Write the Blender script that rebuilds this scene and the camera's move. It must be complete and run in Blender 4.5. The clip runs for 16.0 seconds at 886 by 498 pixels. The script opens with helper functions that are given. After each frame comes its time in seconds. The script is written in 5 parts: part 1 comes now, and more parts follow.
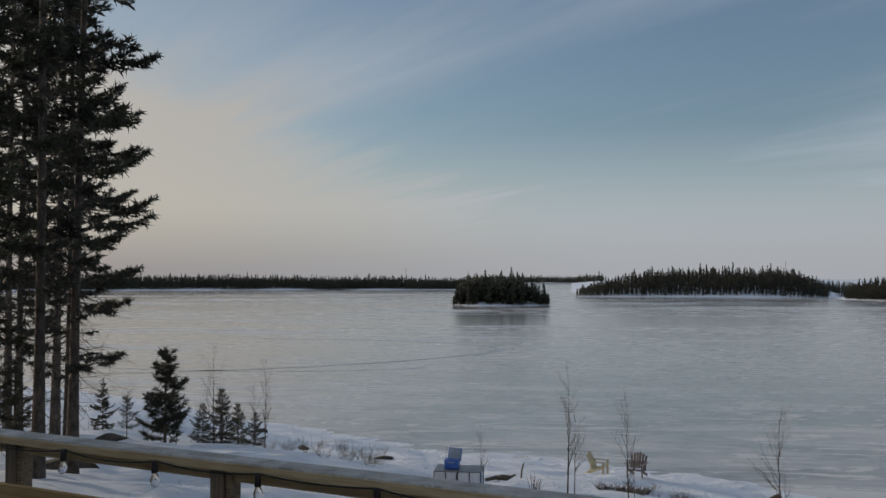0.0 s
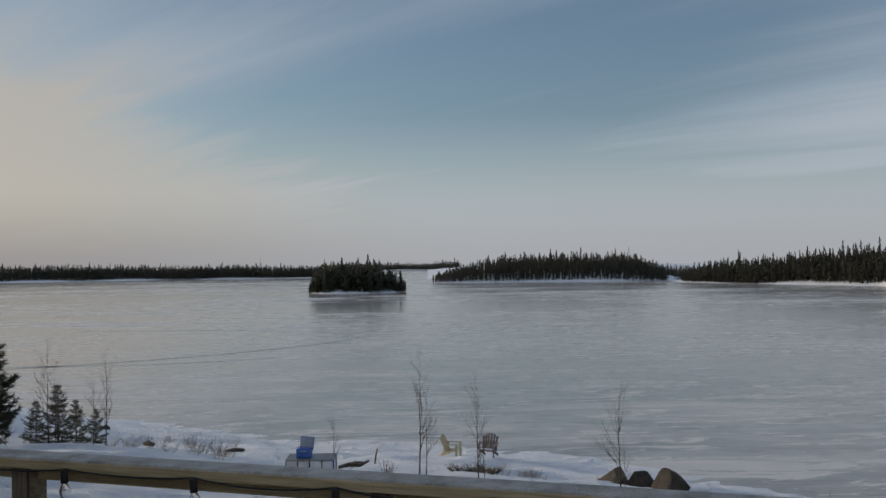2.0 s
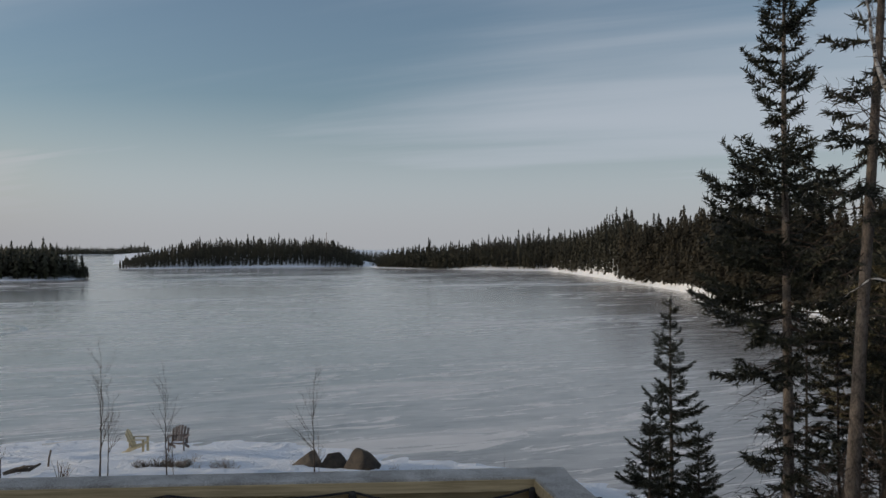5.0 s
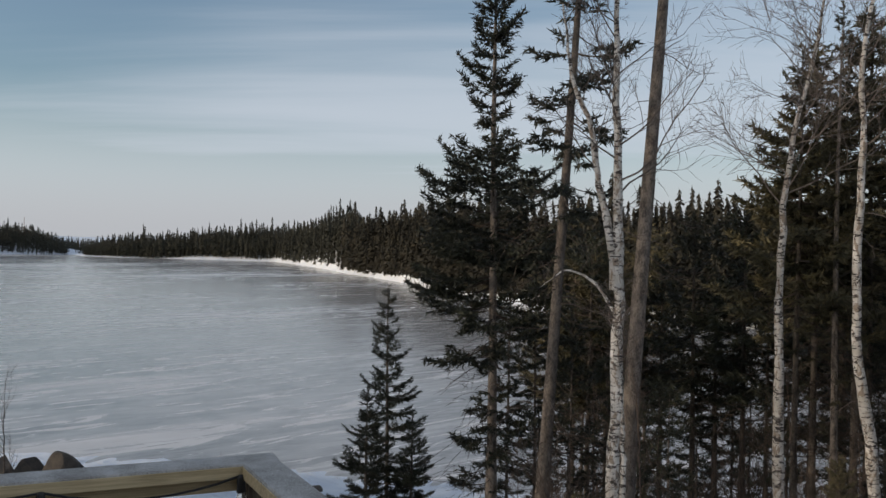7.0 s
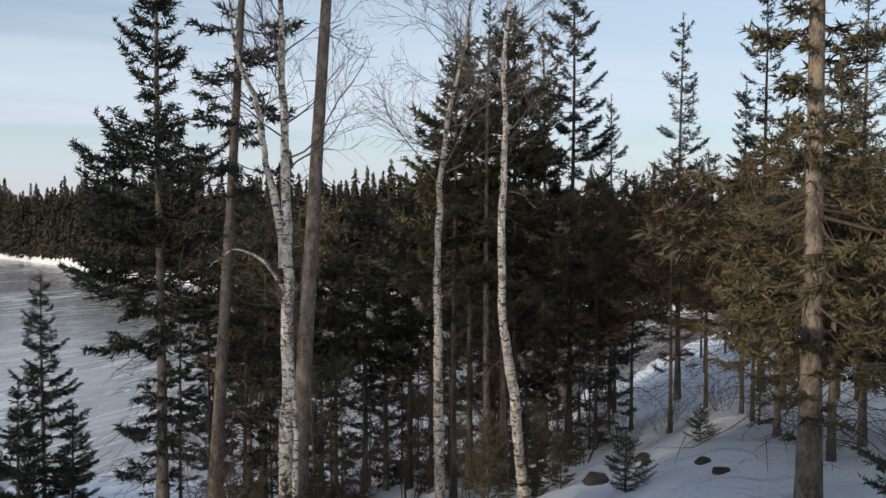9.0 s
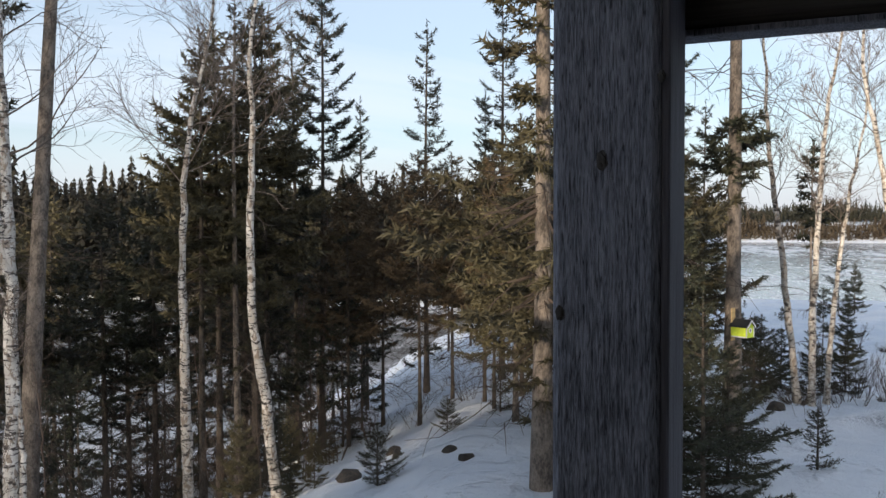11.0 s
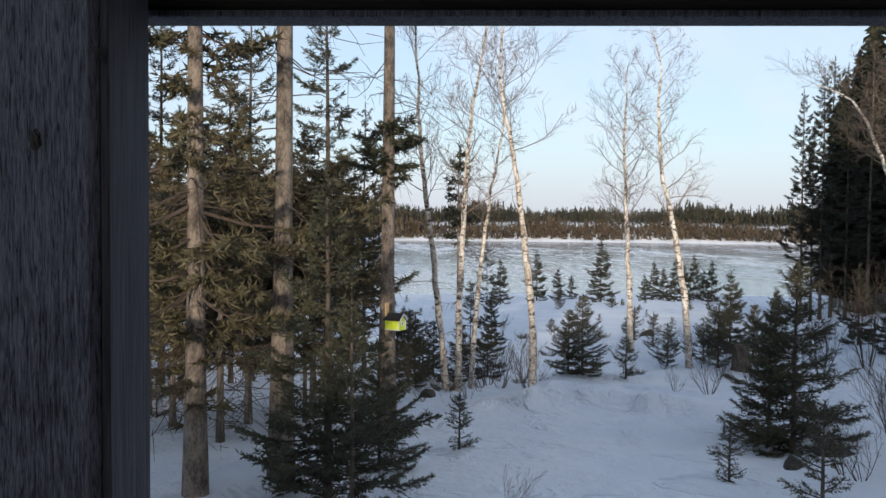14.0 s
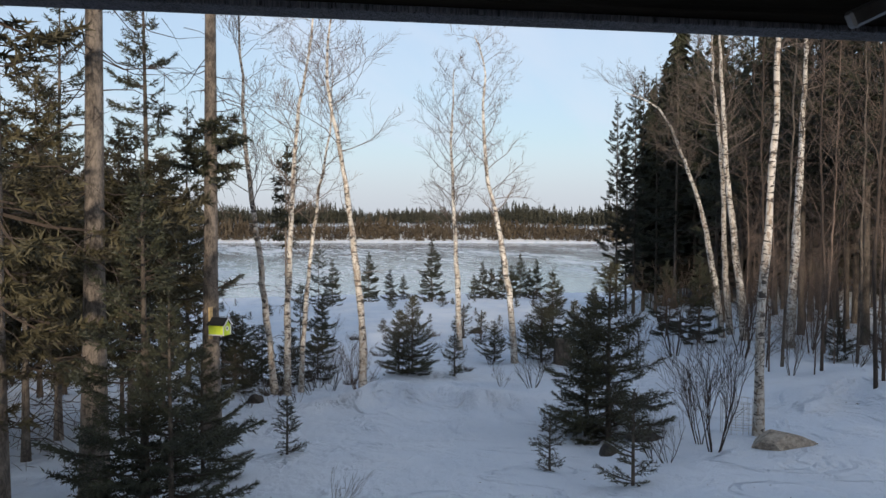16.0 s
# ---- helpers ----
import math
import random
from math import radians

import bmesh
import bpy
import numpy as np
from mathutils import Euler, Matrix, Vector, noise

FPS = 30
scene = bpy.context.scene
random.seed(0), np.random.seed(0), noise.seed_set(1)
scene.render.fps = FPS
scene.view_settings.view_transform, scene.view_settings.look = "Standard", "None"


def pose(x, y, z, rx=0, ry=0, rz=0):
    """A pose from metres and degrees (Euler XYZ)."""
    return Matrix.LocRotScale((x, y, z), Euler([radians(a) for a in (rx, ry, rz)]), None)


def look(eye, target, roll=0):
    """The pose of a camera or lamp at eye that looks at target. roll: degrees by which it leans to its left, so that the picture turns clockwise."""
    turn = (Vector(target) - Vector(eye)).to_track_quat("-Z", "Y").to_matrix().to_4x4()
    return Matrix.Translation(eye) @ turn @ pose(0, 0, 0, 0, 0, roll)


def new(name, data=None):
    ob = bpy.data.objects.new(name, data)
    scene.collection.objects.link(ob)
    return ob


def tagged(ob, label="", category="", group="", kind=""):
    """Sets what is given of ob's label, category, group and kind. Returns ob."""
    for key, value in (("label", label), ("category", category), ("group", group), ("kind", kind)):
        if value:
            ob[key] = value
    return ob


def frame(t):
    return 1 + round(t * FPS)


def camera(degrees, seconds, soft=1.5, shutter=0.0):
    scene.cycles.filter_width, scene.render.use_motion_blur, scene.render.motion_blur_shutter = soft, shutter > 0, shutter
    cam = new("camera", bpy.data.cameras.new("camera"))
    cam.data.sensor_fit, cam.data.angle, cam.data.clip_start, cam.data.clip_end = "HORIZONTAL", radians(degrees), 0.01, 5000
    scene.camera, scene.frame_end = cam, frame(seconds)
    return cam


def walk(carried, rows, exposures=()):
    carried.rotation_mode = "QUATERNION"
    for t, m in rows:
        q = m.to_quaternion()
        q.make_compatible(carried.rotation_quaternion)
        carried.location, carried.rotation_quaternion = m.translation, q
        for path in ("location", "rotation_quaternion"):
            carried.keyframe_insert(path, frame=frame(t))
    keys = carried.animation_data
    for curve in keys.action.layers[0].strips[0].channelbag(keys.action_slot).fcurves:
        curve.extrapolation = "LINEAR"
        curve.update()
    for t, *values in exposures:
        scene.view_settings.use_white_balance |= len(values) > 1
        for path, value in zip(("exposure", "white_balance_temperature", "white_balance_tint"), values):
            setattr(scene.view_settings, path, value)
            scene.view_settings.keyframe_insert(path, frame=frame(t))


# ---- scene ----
# Camera: z = 0 is the lake ice, +y is the heading at the start.
cam = camera(54.7, 16.0)
PATH = [
    (0.0, 0.012, 0.014, 8.978, 0.00, 1.93, -0.02),
    (0.5, 0.026, 0.006, 8.972, -2.96, 1.61, -0.47),
    (1.0, 0.068, 0.004, 8.980, -5.12, 0.92, -0.10),
    (1.5, 0.126, -0.008, 8.955, -7.73, 0.69, 0.33),
    (2.0, 0.169, 0.071, 8.938, -9.54, 1.04, 0.61),
    (2.5, 0.199, 0.108, 8.927, -10.48, 0.72, 0.79),
    (3.0, 0.219, 0.121, 8.921, -12.44, 0.96, 0.72),
    (3.5, 0.248, 0.169, 8.915, -14.82, 0.70, 0.64),
    (4.0, 0.227, 0.119, 8.925, -19.67, 0.55, 0.10),
    (4.5, 0.232, 0.123, 8.925, -24.76, 0.03, 0.46),
    (4.7, 0.252, 0.154, 8.919, -26.69, -0.03, 0.41),
    (6.8, 0.254, 0.111, 8.923, -45.93, -0.42, -0.88),
    (7.0, 0.271, 0.112, 8.901, -47.85, -0.56, -0.88),
    (7.5, 0.279, 0.062, 8.902, -54.41, -0.80, -1.07),
    (8.0, 0.305, -0.020, 8.906, -60.16, -1.53, -0.57),
    (8.2, 0.314, -0.068, 8.908, -62.38, -1.65, -0.45),
    (10.3, 0.283, -0.039, 8.917, -78.14, -1.77, -0.26),
    (10.5, 0.265, -0.054, 8.915, -80.12, -1.73, -0.27),
    (11.0, 0.285, -0.106, 8.915, -85.44, -1.84, 0.14),
    (11.5, 0.305, -0.152, 8.913, -90.64, -1.96, -0.16),
    (12.0, 0.303, -0.185, 8.910, -93.88, -2.04, -0.07),
    (12.5, 0.299, -0.211, 8.909, -97.46, -1.76, -0.35),
    (13.0, 0.300, -0.232, 8.910, -100.44, -1.92, 0.29),
    (13.5, 0.279, -0.257, 8.909, -103.41, -2.00, 0.25),
    (14.0, 0.285, -0.283, 8.906, -107.13, -1.90, -0.43),
    (14.5, 0.284, -0.302, 8.906, -110.21, -1.74, -0.50),
    (15.0, 0.299, -0.314, 8.900, -112.53, -1.98, -0.27),
    (15.5, 0.292, -0.332, 8.901, -115.06, -1.86, -0.18),
    (16.0, 0.270, -0.356, 8.902, -118.30, -1.76, -0.16),
]
EXPOSURES = [(0.0, -0.2, 6450, 10), (4.7, -0.18, 6500, 10), (7.0, 0.15, 6500, 10), (8.2, 0.4, 6450, 10), (10.3, 0.72, 6400, 10), (12.0, 0.85, 6300, 10), (14.0, 0.68, 6200, 10), (16.0, 0.48, 6150, 10)]
walk(cam, [(t, pose(x, y, z, 90 + pitch, roll, yaw)) for t, x, y, z, yaw, pitch, roll in PATH], EXPOSURES)

# ---- light ----
SUN_BEARING = -62.0      # degrees to the right of +y
SUN_HEIGHT = 9.0


def bearing(a, r, z=0.0):
    """A point at a compass-like bearing (degrees right of +y) and a distance."""
    return Vector((math.sin(radians(a)) * r, math.cos(radians(a)) * r, z))


sun = new("sun", bpy.data.lights.new("sun", "SUN"))
sun.data.energy, sun.data.angle, sun.data.color = 2.8, radians(3.0), (1.0, 0.82, 0.62)
sun.matrix_world = look(bearing(SUN_BEARING, 100, 100 * math.tan(radians(SUN_HEIGHT))), (0, 0, 0))


class Nodes:
    """Short hand for node trees."""

    def __init__(self, tree):
        self.tree = tree
        tree.nodes.clear()

    def add(self, kind, **values):
        node = self.tree.nodes.new(kind)
        for key, value in values.items():
            self.put(node.inputs[key], value)
        return node

    def put(self, socket, value):
        if isinstance(value, bpy.types.NodeSocket):
            self.tree.links.new(value, socket)
        else:
            socket.default_value = value

    def math(self, op, a, b=0.0, clamp=False):
        node = self.tree.nodes.new("ShaderNodeMath")
        node.operation, node.use_clamp = op, clamp
        self.put(node.inputs[0], a)
        self.put(node.inputs[1], b)
        return node.outputs[0]

    def noise(self, vector, scale, detail=4.0, rough=0.55, warp=0.0):
        node = self.add("ShaderNodeTexNoise", Vector=vector, Scale=scale, Detail=detail, Roughness=rough, Distortion=warp)
        return node.outputs["Fac"]

    def span(self, value, lo, hi, to_lo=0.0, to_hi=1.0):
        node = self.tree.nodes.new("ShaderNodeMapRange")
        node.interpolation_type = "SMOOTHSTEP"
        for k, v in enumerate((value, lo, hi, to_lo, to_hi)):
            self.put(node.inputs[k], v)
        return node.outputs[0]

    def mix(self, fac, a, b, blend="MIX"):
        node = self.tree.nodes.new("ShaderNodeMix")
        node.data_type, node.blend_type = "RGBA", blend
        self.put(node.inputs[0], fac)
        self.put(node.inputs[6], a)
        self.put(node.inputs[7], b)
        return node.outputs[2]

    def stretch(self, vector, scale, turn=0.0):
        if turn:
            node = self.add("ShaderNodeMapping", Vector=vector)
            node.inputs["Rotation"].default_value = (0, 0, radians(turn))
            vector = node.outputs[0]
        return self.add("ShaderNodeMapping", Vector=vector, Scale=scale).outputs[0]


def rgb(r, g, b):
    return (r, g, b, 1.0)


# Evening sky with thin streaked cloud, warmer towards the sun.
world = bpy.data.worlds.new("sky")
scene.world = world
world.use_nodes = True
n = Nodes(world.node_tree)
sky = n.add("ShaderNodeTexSky")
sky.sky_type, sky.sun_disc = "NISHITA", False
sky.sun_elevation, sky.sun_rotation = radians(SUN_HEIGHT), radians(SUN_BEARING)
sky.air_density, sky.dust_density, sky.ozone_density = 1.0, 1.2, 2.0
way = n.add("ShaderNodeTexCoord").outputs["Generated"]
parts = n.add("ShaderNodeSeparateXYZ", Vector=way)
lift = n.math("MAXIMUM", parts.outputs[2], 0.0)
up = n.math("ADD", lift, 0.10)
flat = n.add("ShaderNodeCombineXYZ", X=n.math("DIVIDE", parts.outputs[0], up), Y=n.math("DIVIDE", parts.outputs[1], up), Z=0.0).outputs[0]
streaks = n.noise(n.stretch(flat, (0.9, 0.16, 1.0), -42), 1.0, 6.0, 0.52, 0.5)
wisps = n.noise(n.stretch(flat, (3.5, 0.5, 1.0), -42), 1.0, 5.0, 0.6, 0.6)
broad = n.noise(n.stretch(flat, (0.40, 0.16, 1.0), -50), 0.9, 3.0, 0.5, 0.4)
cover = n.math("ADD", n.math("ADD", n.math("MULTIPLY", streaks, 0.60), n.math("MULTIPLY", wisps, 0.12)), n.math("MULTIPLY", broad, 0.50))
toward = n.add("ShaderNodeVectorMath")
toward.operation = "DOT_PRODUCT"
n.put(toward.inputs[0], way)
toward.inputs[1].default_value = bearing(SUN_BEARING, 1.0, 0.1).normalized()
warm = n.span(toward.outputs["Value"], 0.25, 0.9)
cover = n.math("ADD", cover, n.math("MULTIPLY", warm, 0.10))
opening = n.add("ShaderNodeVectorMath")
opening.operation = "DOT_PRODUCT"
n.put(opening.inputs[0], n.mix(0.10, way, n.add("ShaderNodeTexNoise", Vector=n.stretch(flat, (0.6, 0.15, 1.0), -42), Scale=1.5).outputs["Color"]))
opening.inputs[1].default_value = bearing(11.0, 1.0, 0.30).normalized()
cover = n.math("SUBTRACT", cover, n.span(opening.outputs["Value"], 0.88, 0.985, 0.0, 0.11))
cover = n.span(cover, 0.44, 0.78, 0.10, 0.80)
turning = n.math("ARCTAN2", parts.outputs[0], parts.outputs[1])
rising = n.math("ARCSINE", parts.outputs[2])
ragged_edge = n.math("MULTIPLY", n.math("SUBTRACT", n.math("ADD", n.math("MULTIPLY", streaks, 0.7), n.math("MULTIPLY", wisps, 0.3)), 0.5), 0.42)
edge_left = n.math("SUBTRACT", 0.065, n.math("MULTIPLY", n.math("SUBTRACT", turning, 0.12), 0.42))
edge_right = n.math("ADD", 0.075, n.math("MULTIPLY", n.math("SUBTRACT", turning, 0.12), 0.26))
bank_left = n.math("MULTIPLY", n.span(n.math("ADD", n.math("SUBTRACT", edge_left, rising), ragged_edge), -0.07, 0.07), n.span(turning, 0.05, 0.30, 1.0, 0.0))
bank_right = n.math("MULTIPLY", n.span(n.math("ADD", n.math("SUBTRACT", edge_right, rising), ragged_edge), -0.06, 0.08), n.span(turning, 0.10, 0.45, 0.0, 0.62))
cover = n.math("MAXIMUM", cover, n.math("MULTIPLY", n.math("MAXIMUM", bank_left, bank_right), 0.86))
haze = n.span(lift, 0.0, 0.22, 0.9, 0.0)
cover = n.math("MAXIMUM", cover, haze)
low = n.span(lift, 0.0, 0.09)
cloud = n.mix(warm, rgb(0.52, 0.565, 0.635), rgb(0.50, 0.49, 0.475))
cloud = n.mix(n.math("MULTIPLY", bank_left, warm), cloud, rgb(0.565, 0.505, 0.435))
cloud = n.mix(low, n.mix(warm, rgb(0.46, 0.475, 0.51), rgb(0.32, 0.305, 0.325)), cloud)
clear = n.mix(1.0, sky.outputs[0], rgb(0.116, 0.124, 0.131), "MULTIPLY")
back = n.add("ShaderNodeBackground", Color=n.mix(cover, clear, cloud), Strength=1.0)
n.tree.links.new(back.outputs[0], n.add("ShaderNodeOutputWorld").inputs[0])


# ---- materials ----
def material(name):
    m = bpy.data.materials.new(name)
    m.use_nodes = True
    k = Nodes(m.node_tree)
    b = k.add("ShaderNodeBsdfPrincipled")
    k.tree.links.new(b.outputs[0], k.add("ShaderNodeOutputMaterial").inputs[0])
    return m, k, b


def surface(name, dark, light, scale=6.0, fine=40.0, rough=0.8, bump=0.3, metal=0.0, squash=(1, 1, 1), depth=0.01, vary=0.25):
    """A worn surface: two scales of colour, relief, and a slight change from object to object."""
    m, k, b = material(name)
    at = k.stretch(k.add("ShaderNodeTexCoord").outputs["Object"], squash)
    large, small = k.noise(at, scale, 4.0, 0.6), k.noise(at, fine, 5.0, 0.65)
    fac = k.span(k.math("ADD", k.math("MULTIPLY", large, 0.55), k.math("MULTIPLY", small, 0.45)), 0.34, 0.66)
    colour = k.mix(fac, rgb(*dark), rgb(*light))
    chance = k.add("ShaderNodeObjectInfo").outputs["Random"]
    shade = k.span(chance, 0.0, 1.0, 1.0 - vary, 1.0 + vary)
    tone = k.add("ShaderNodeCombineColor", Red=shade, Green=shade, Blue=shade).outputs[0]
    k.put(b.inputs["Base Color"], k.mix(1.0, colour, tone, "MULTIPLY"))
    k.put(b.inputs["Roughness"], k.span(small, 0.2, 0.8, max(rough - 0.12, 0.02), min(rough + 0.12, 1.0)))
    b.inputs["Metallic"].default_value = metal
    k.put(b.inputs["Normal"], k.add("ShaderNodeBump", Height=small, Strength=bump, Distance=depth).outputs[0])
    return m


def snow_material():
    m, k, b = material("snow")
    at = k.add("ShaderNodeTexCoord").outputs["Object"]
    drift, crust, grain = k.noise(at, 0.35, 4.0), k.noise(at, 2.2, 7.0, 0.62), k.noise(at, 30.0, 4.0, 0.7)
    lumps = k.span(k.noise(at, 0.9, 5.0, 0.55, 0.6), 0.50, 0.62)
    colour = k.mix(k.span(drift, 0.3, 0.7), rgb(0.73, 0.80, 0.90), rgb(0.85, 0.895, 0.96))
    litter = k.span(k.noise(at, 9.0, 3.0, 0.6), 0.72, 0.75)
    k.put(b.inputs["Base Color"], k.mix(k.math("MULTIPLY", litter, 0.8), colour, rgb(0.12, 0.09, 0.06)))
    b.inputs["Roughness"].default_value = 0.75
    b.inputs["Specular IOR Level"].default_value = 0.25
    relief = k.math("ADD", k.math("ADD", k.math("MULTIPLY", crust, 0.9), k.math("MULTIPLY", lumps, 0.55)), k.math("MULTIPLY", grain, 0.20))
    k.put(b.inputs["Normal"], k.add("ShaderNodeBump", Height=relief, Strength=1.0, Distance=0.17).outputs[0])
    return m


def ice_material():
    """Wind-polished lake ice under thin streaks of old snow."""
    m, k, b = material("lake_ice")
    at = k.add("ShaderNodeTexCoord").outputs["Object"]
    wide = k.noise(k.stretch(at, (0.010, 0.030, 1), 12), 1.0, 5.0, 0.55, 0.4)
    streak = k.noise(k.stretch(at, (0.05, 0.22, 1), 8), 1.0, 6.0, 0.62, 0.8)
    crack = k.noise(k.stretch(at, (0.5, 1.9, 1), 14), 1.0, 6.0, 0.68, 0.6)
    dash = k.noise(k.stretch(at, (0.16, 0.75, 1), 6), 1.0, 5.0, 0.65, 1.0)
    dashes = k.math("MULTIPLY", k.span(dash, 0.54, 0.60), k.span(wide, 0.38, 0.55))
    snowy = k.span(k.math("ADD", k.math("MULTIPLY", wide, 0.6), k.math("MULTIPLY", streak, 0.5)), 0.52, 0.74)
    bare = k.mix(k.span(crack, 0.35, 0.7), rgb(0.27, 0.265, 0.262), rgb(0.43, 0.42, 0.415))
    snowy = k.math("MAXIMUM", snowy, k.math("MULTIPLY", dashes, 0.75))
    dull = k.math("MULTIPLY", k.span(dash, 0.32, 0.43, 1.0, 0.0), 0.55)
    k.put(b.inputs["Base Color"], k.mix(dull, k.mix(snowy, bare, rgb(0.80, 0.787, 0.78)), rgb(0.17, 0.175, 0.178)))
    k.put(b.inputs["Roughness"], k.span(snowy, 0.0, 1.0, 0.11, 0.42))
    b.inputs["IOR"].default_value = 1.31
    relief = k.math("ADD", k.math("MULTIPLY", streak, 0.6), k.math("ADD", k.math("MULTIPLY", crack, 0.25), k.math("MULTIPLY", k.noise(at, 3.0, 4.0, 0.7), 0.04)))
    k.put(b.inputs["Normal"], k.add("ShaderNodeBump", Height=relief, Strength=0.20, Distance=0.30).outputs[0])
    return m


def birch_material():
    m, k, b = material("birch_bark")
    at = k.add("ShaderNodeTexCoord").outputs["Object"]
    patch = k.noise(at, 2.2, 5.0, 0.65)
    mark = k.noise(k.stretch(at, (8, 8, 20)), 1.0, 4.0, 0.62, 0.8)
    curl = k.noise(k.stretch(at, (14, 14, 7)), 1.0, 5.0, 0.65, 0.5)
    chance = k.add("ShaderNodeObjectInfo").outputs["Random"]
    colour = k.mix(k.span(patch, 0.35, 0.65), rgb(0.48, 0.45, 0.40), rgb(0.77, 0.745, 0.70))
    colour = k.mix(k.math("MULTIPLY", chance, 0.35), colour, rgb(0.36, 0.29, 0.22))
    colour = k.mix(k.span(curl, 0.51, 0.58, 0.0, 0.85), colour, rgb(0.24, 0.18, 0.13))
    colour = k.mix(k.span(mark, 0.53, 0.585), colour, rgb(0.055, 0.045, 0.04))
    k.put(b.inputs["Base Color"], colour)
    b.inputs["Roughness"].default_value = 0.7
    k.put(b.inputs["Normal"], k.add("ShaderNodeBump", Height=k.math("ADD", mark, curl), Strength=0.9, Distance=0.02).outputs[0])
    return m


SNOW, ICE, BIRCH = snow_material(), ice_material(), birch_material()
BARK = surface("spruce_bark", (0.028, 0.022, 0.018), (0.15, 0.125, 0.10), 9, 45, 0.95, 1.0, squash=(1, 1, 0.5), depth=0.02)
GREY_BARK = surface("grey_bark", (0.045, 0.038, 0.033), (0.26, 0.22, 0.185), 9, 45, 0.95, 1.0, squash=(1, 1, 0.5), depth=0.02)
TWIG = surface("dark_twigs", (0.032, 0.024, 0.020), (0.085, 0.062, 0.048), 4, 20, 0.9, 0.1)
PALE_TWIG = surface("pale_twigs", (0.09, 0.07, 0.06), (0.20, 0.165, 0.14), 4, 20, 0.9, 0.1)
NEEDLE = surface("spruce_needles", (0.012, 0.015, 0.009), (0.048, 0.051, 0.026), 1.2, 9, 0.6, 0.0, vary=0.3)
FRESH_NEEDLE = surface("young_needles", (0.020, 0.022, 0.011), (0.072, 0.070, 0.032), 1.5, 12, 0.55, 0.0)
OLIVE_NEEDLE = surface("old_needles", (0.036, 0.032, 0.016), (0.120, 0.104, 0.052), 0.9, 7, 0.7, 0.0, vary=0.35)
FAR_NEEDLE = surface("distant_needles", (0.016, 0.018, 0.012), (0.050, 0.048, 0.030), 0.12, 0.6, 0.8, 0.0)
RIDGE_NEEDLE = surface("ridge_needles", (0.012, 0.012, 0.008), (0.042, 0.036, 0.022), 0.2, 1.1, 0.85, 0.0)
BRUSH = surface("reddish_brush", (0.06, 0.044, 0.036), (0.17, 0.125, 0.10), 3, 18, 0.9, 0.1)
SCRUB = surface("brown_scrub", (0.04, 0.03, 0.02), (0.11, 0.085, 0.055), 0.2, 1.5, 0.9, 0.0)
RUST_NEEDLE = surface("dry_needles", (0.045, 0.034, 0.020), (0.125, 0.088, 0.048), 2, 9, 0.8, 0.0)


def timber(name, dark, light, along, rough=0.8, bump=0.6, grain=150.0, gap=0.45, run=0.035):
    """Sawn wood with long grain along one local axis, checks and stains."""
    m, k, b = material(name)
    at = k.add("ShaderNodeTexCoord").outputs["Object"]
    scale = [grain] * 3
    scale[along] = grain * run
    fine = k.noise(k.stretch(at, scale), 1.0, 5.0, 0.7, 0.6)
    band = k.noise(k.stretch(at, [c * 0.18 for c in scale]), 1.0, 3.0, 0.6, 1.2)
    stain = k.noise(at, 3.5, 4.0, 0.6)
    mixed = k.math("ADD", k.math("MULTIPLY", fine, 0.62), k.math("ADD", k.math("MULTIPLY", band, 0.18), k.math("MULTIPLY", stain, 0.2)))
    colour = k.mix(k.span(mixed, 0.36, 0.64), rgb(*dark), rgb(*light))
    check = k.span(fine, gap - 0.15, gap - 0.06, 1.0, 0.0)
    colour = k.mix(k.math("MULTIPLY", check, 0.7), colour, rgb(*[c * 0.35 for c in dark]))
    k.put(b.inputs["Base Color"], colour)
    b.inputs["Roughness"].default_value = rough
    k.put(b.inputs["Normal"], k.add("ShaderNodeBump", Height=fine, Strength=bump, Distance=0.004).outputs[0])
    return m




def frost_material():
    """Weathered board under hoar frost: grain shows through, with bright crystals."""
    m, k, b = material("frosted_wood")
    at = k.add("ShaderNodeTexCoord").outputs["Object"]
    blot, fine = k.noise(at, 7.0, 5.0, 0.6), k.noise(at, 170.0, 4.0, 0.7)
    spark = k.noise(at, 260.0, 2.0, 0.5)
    cover = k.span(k.math("ADD", k.math("MULTIPLY", blot, 0.45), k.math("MULTIPLY", fine, 0.55)), 0.34, 0.64)
    # Frost tones are raised in place of direct sun on the rail.
    colour = k.mix(cover, rgb(0.20, 0.19, 0.175), rgb(0.58, 0.585, 0.58))
    crystal = k.span(spark, 0.68, 0.72)
    k.put(b.inputs["Base Color"], k.mix(crystal, colour, rgb(0.88, 0.90, 0.92)))
    k.put(b.inputs["Roughness"], k.span(crystal, 0.0, 1.0, 0.85, 0.3))
    k.put(b.inputs["Normal"], k.add("ShaderNodeBump", Height=k.math("ADD", fine, spark), Strength=0.8, Distance=0.004).outputs[0])
    return m


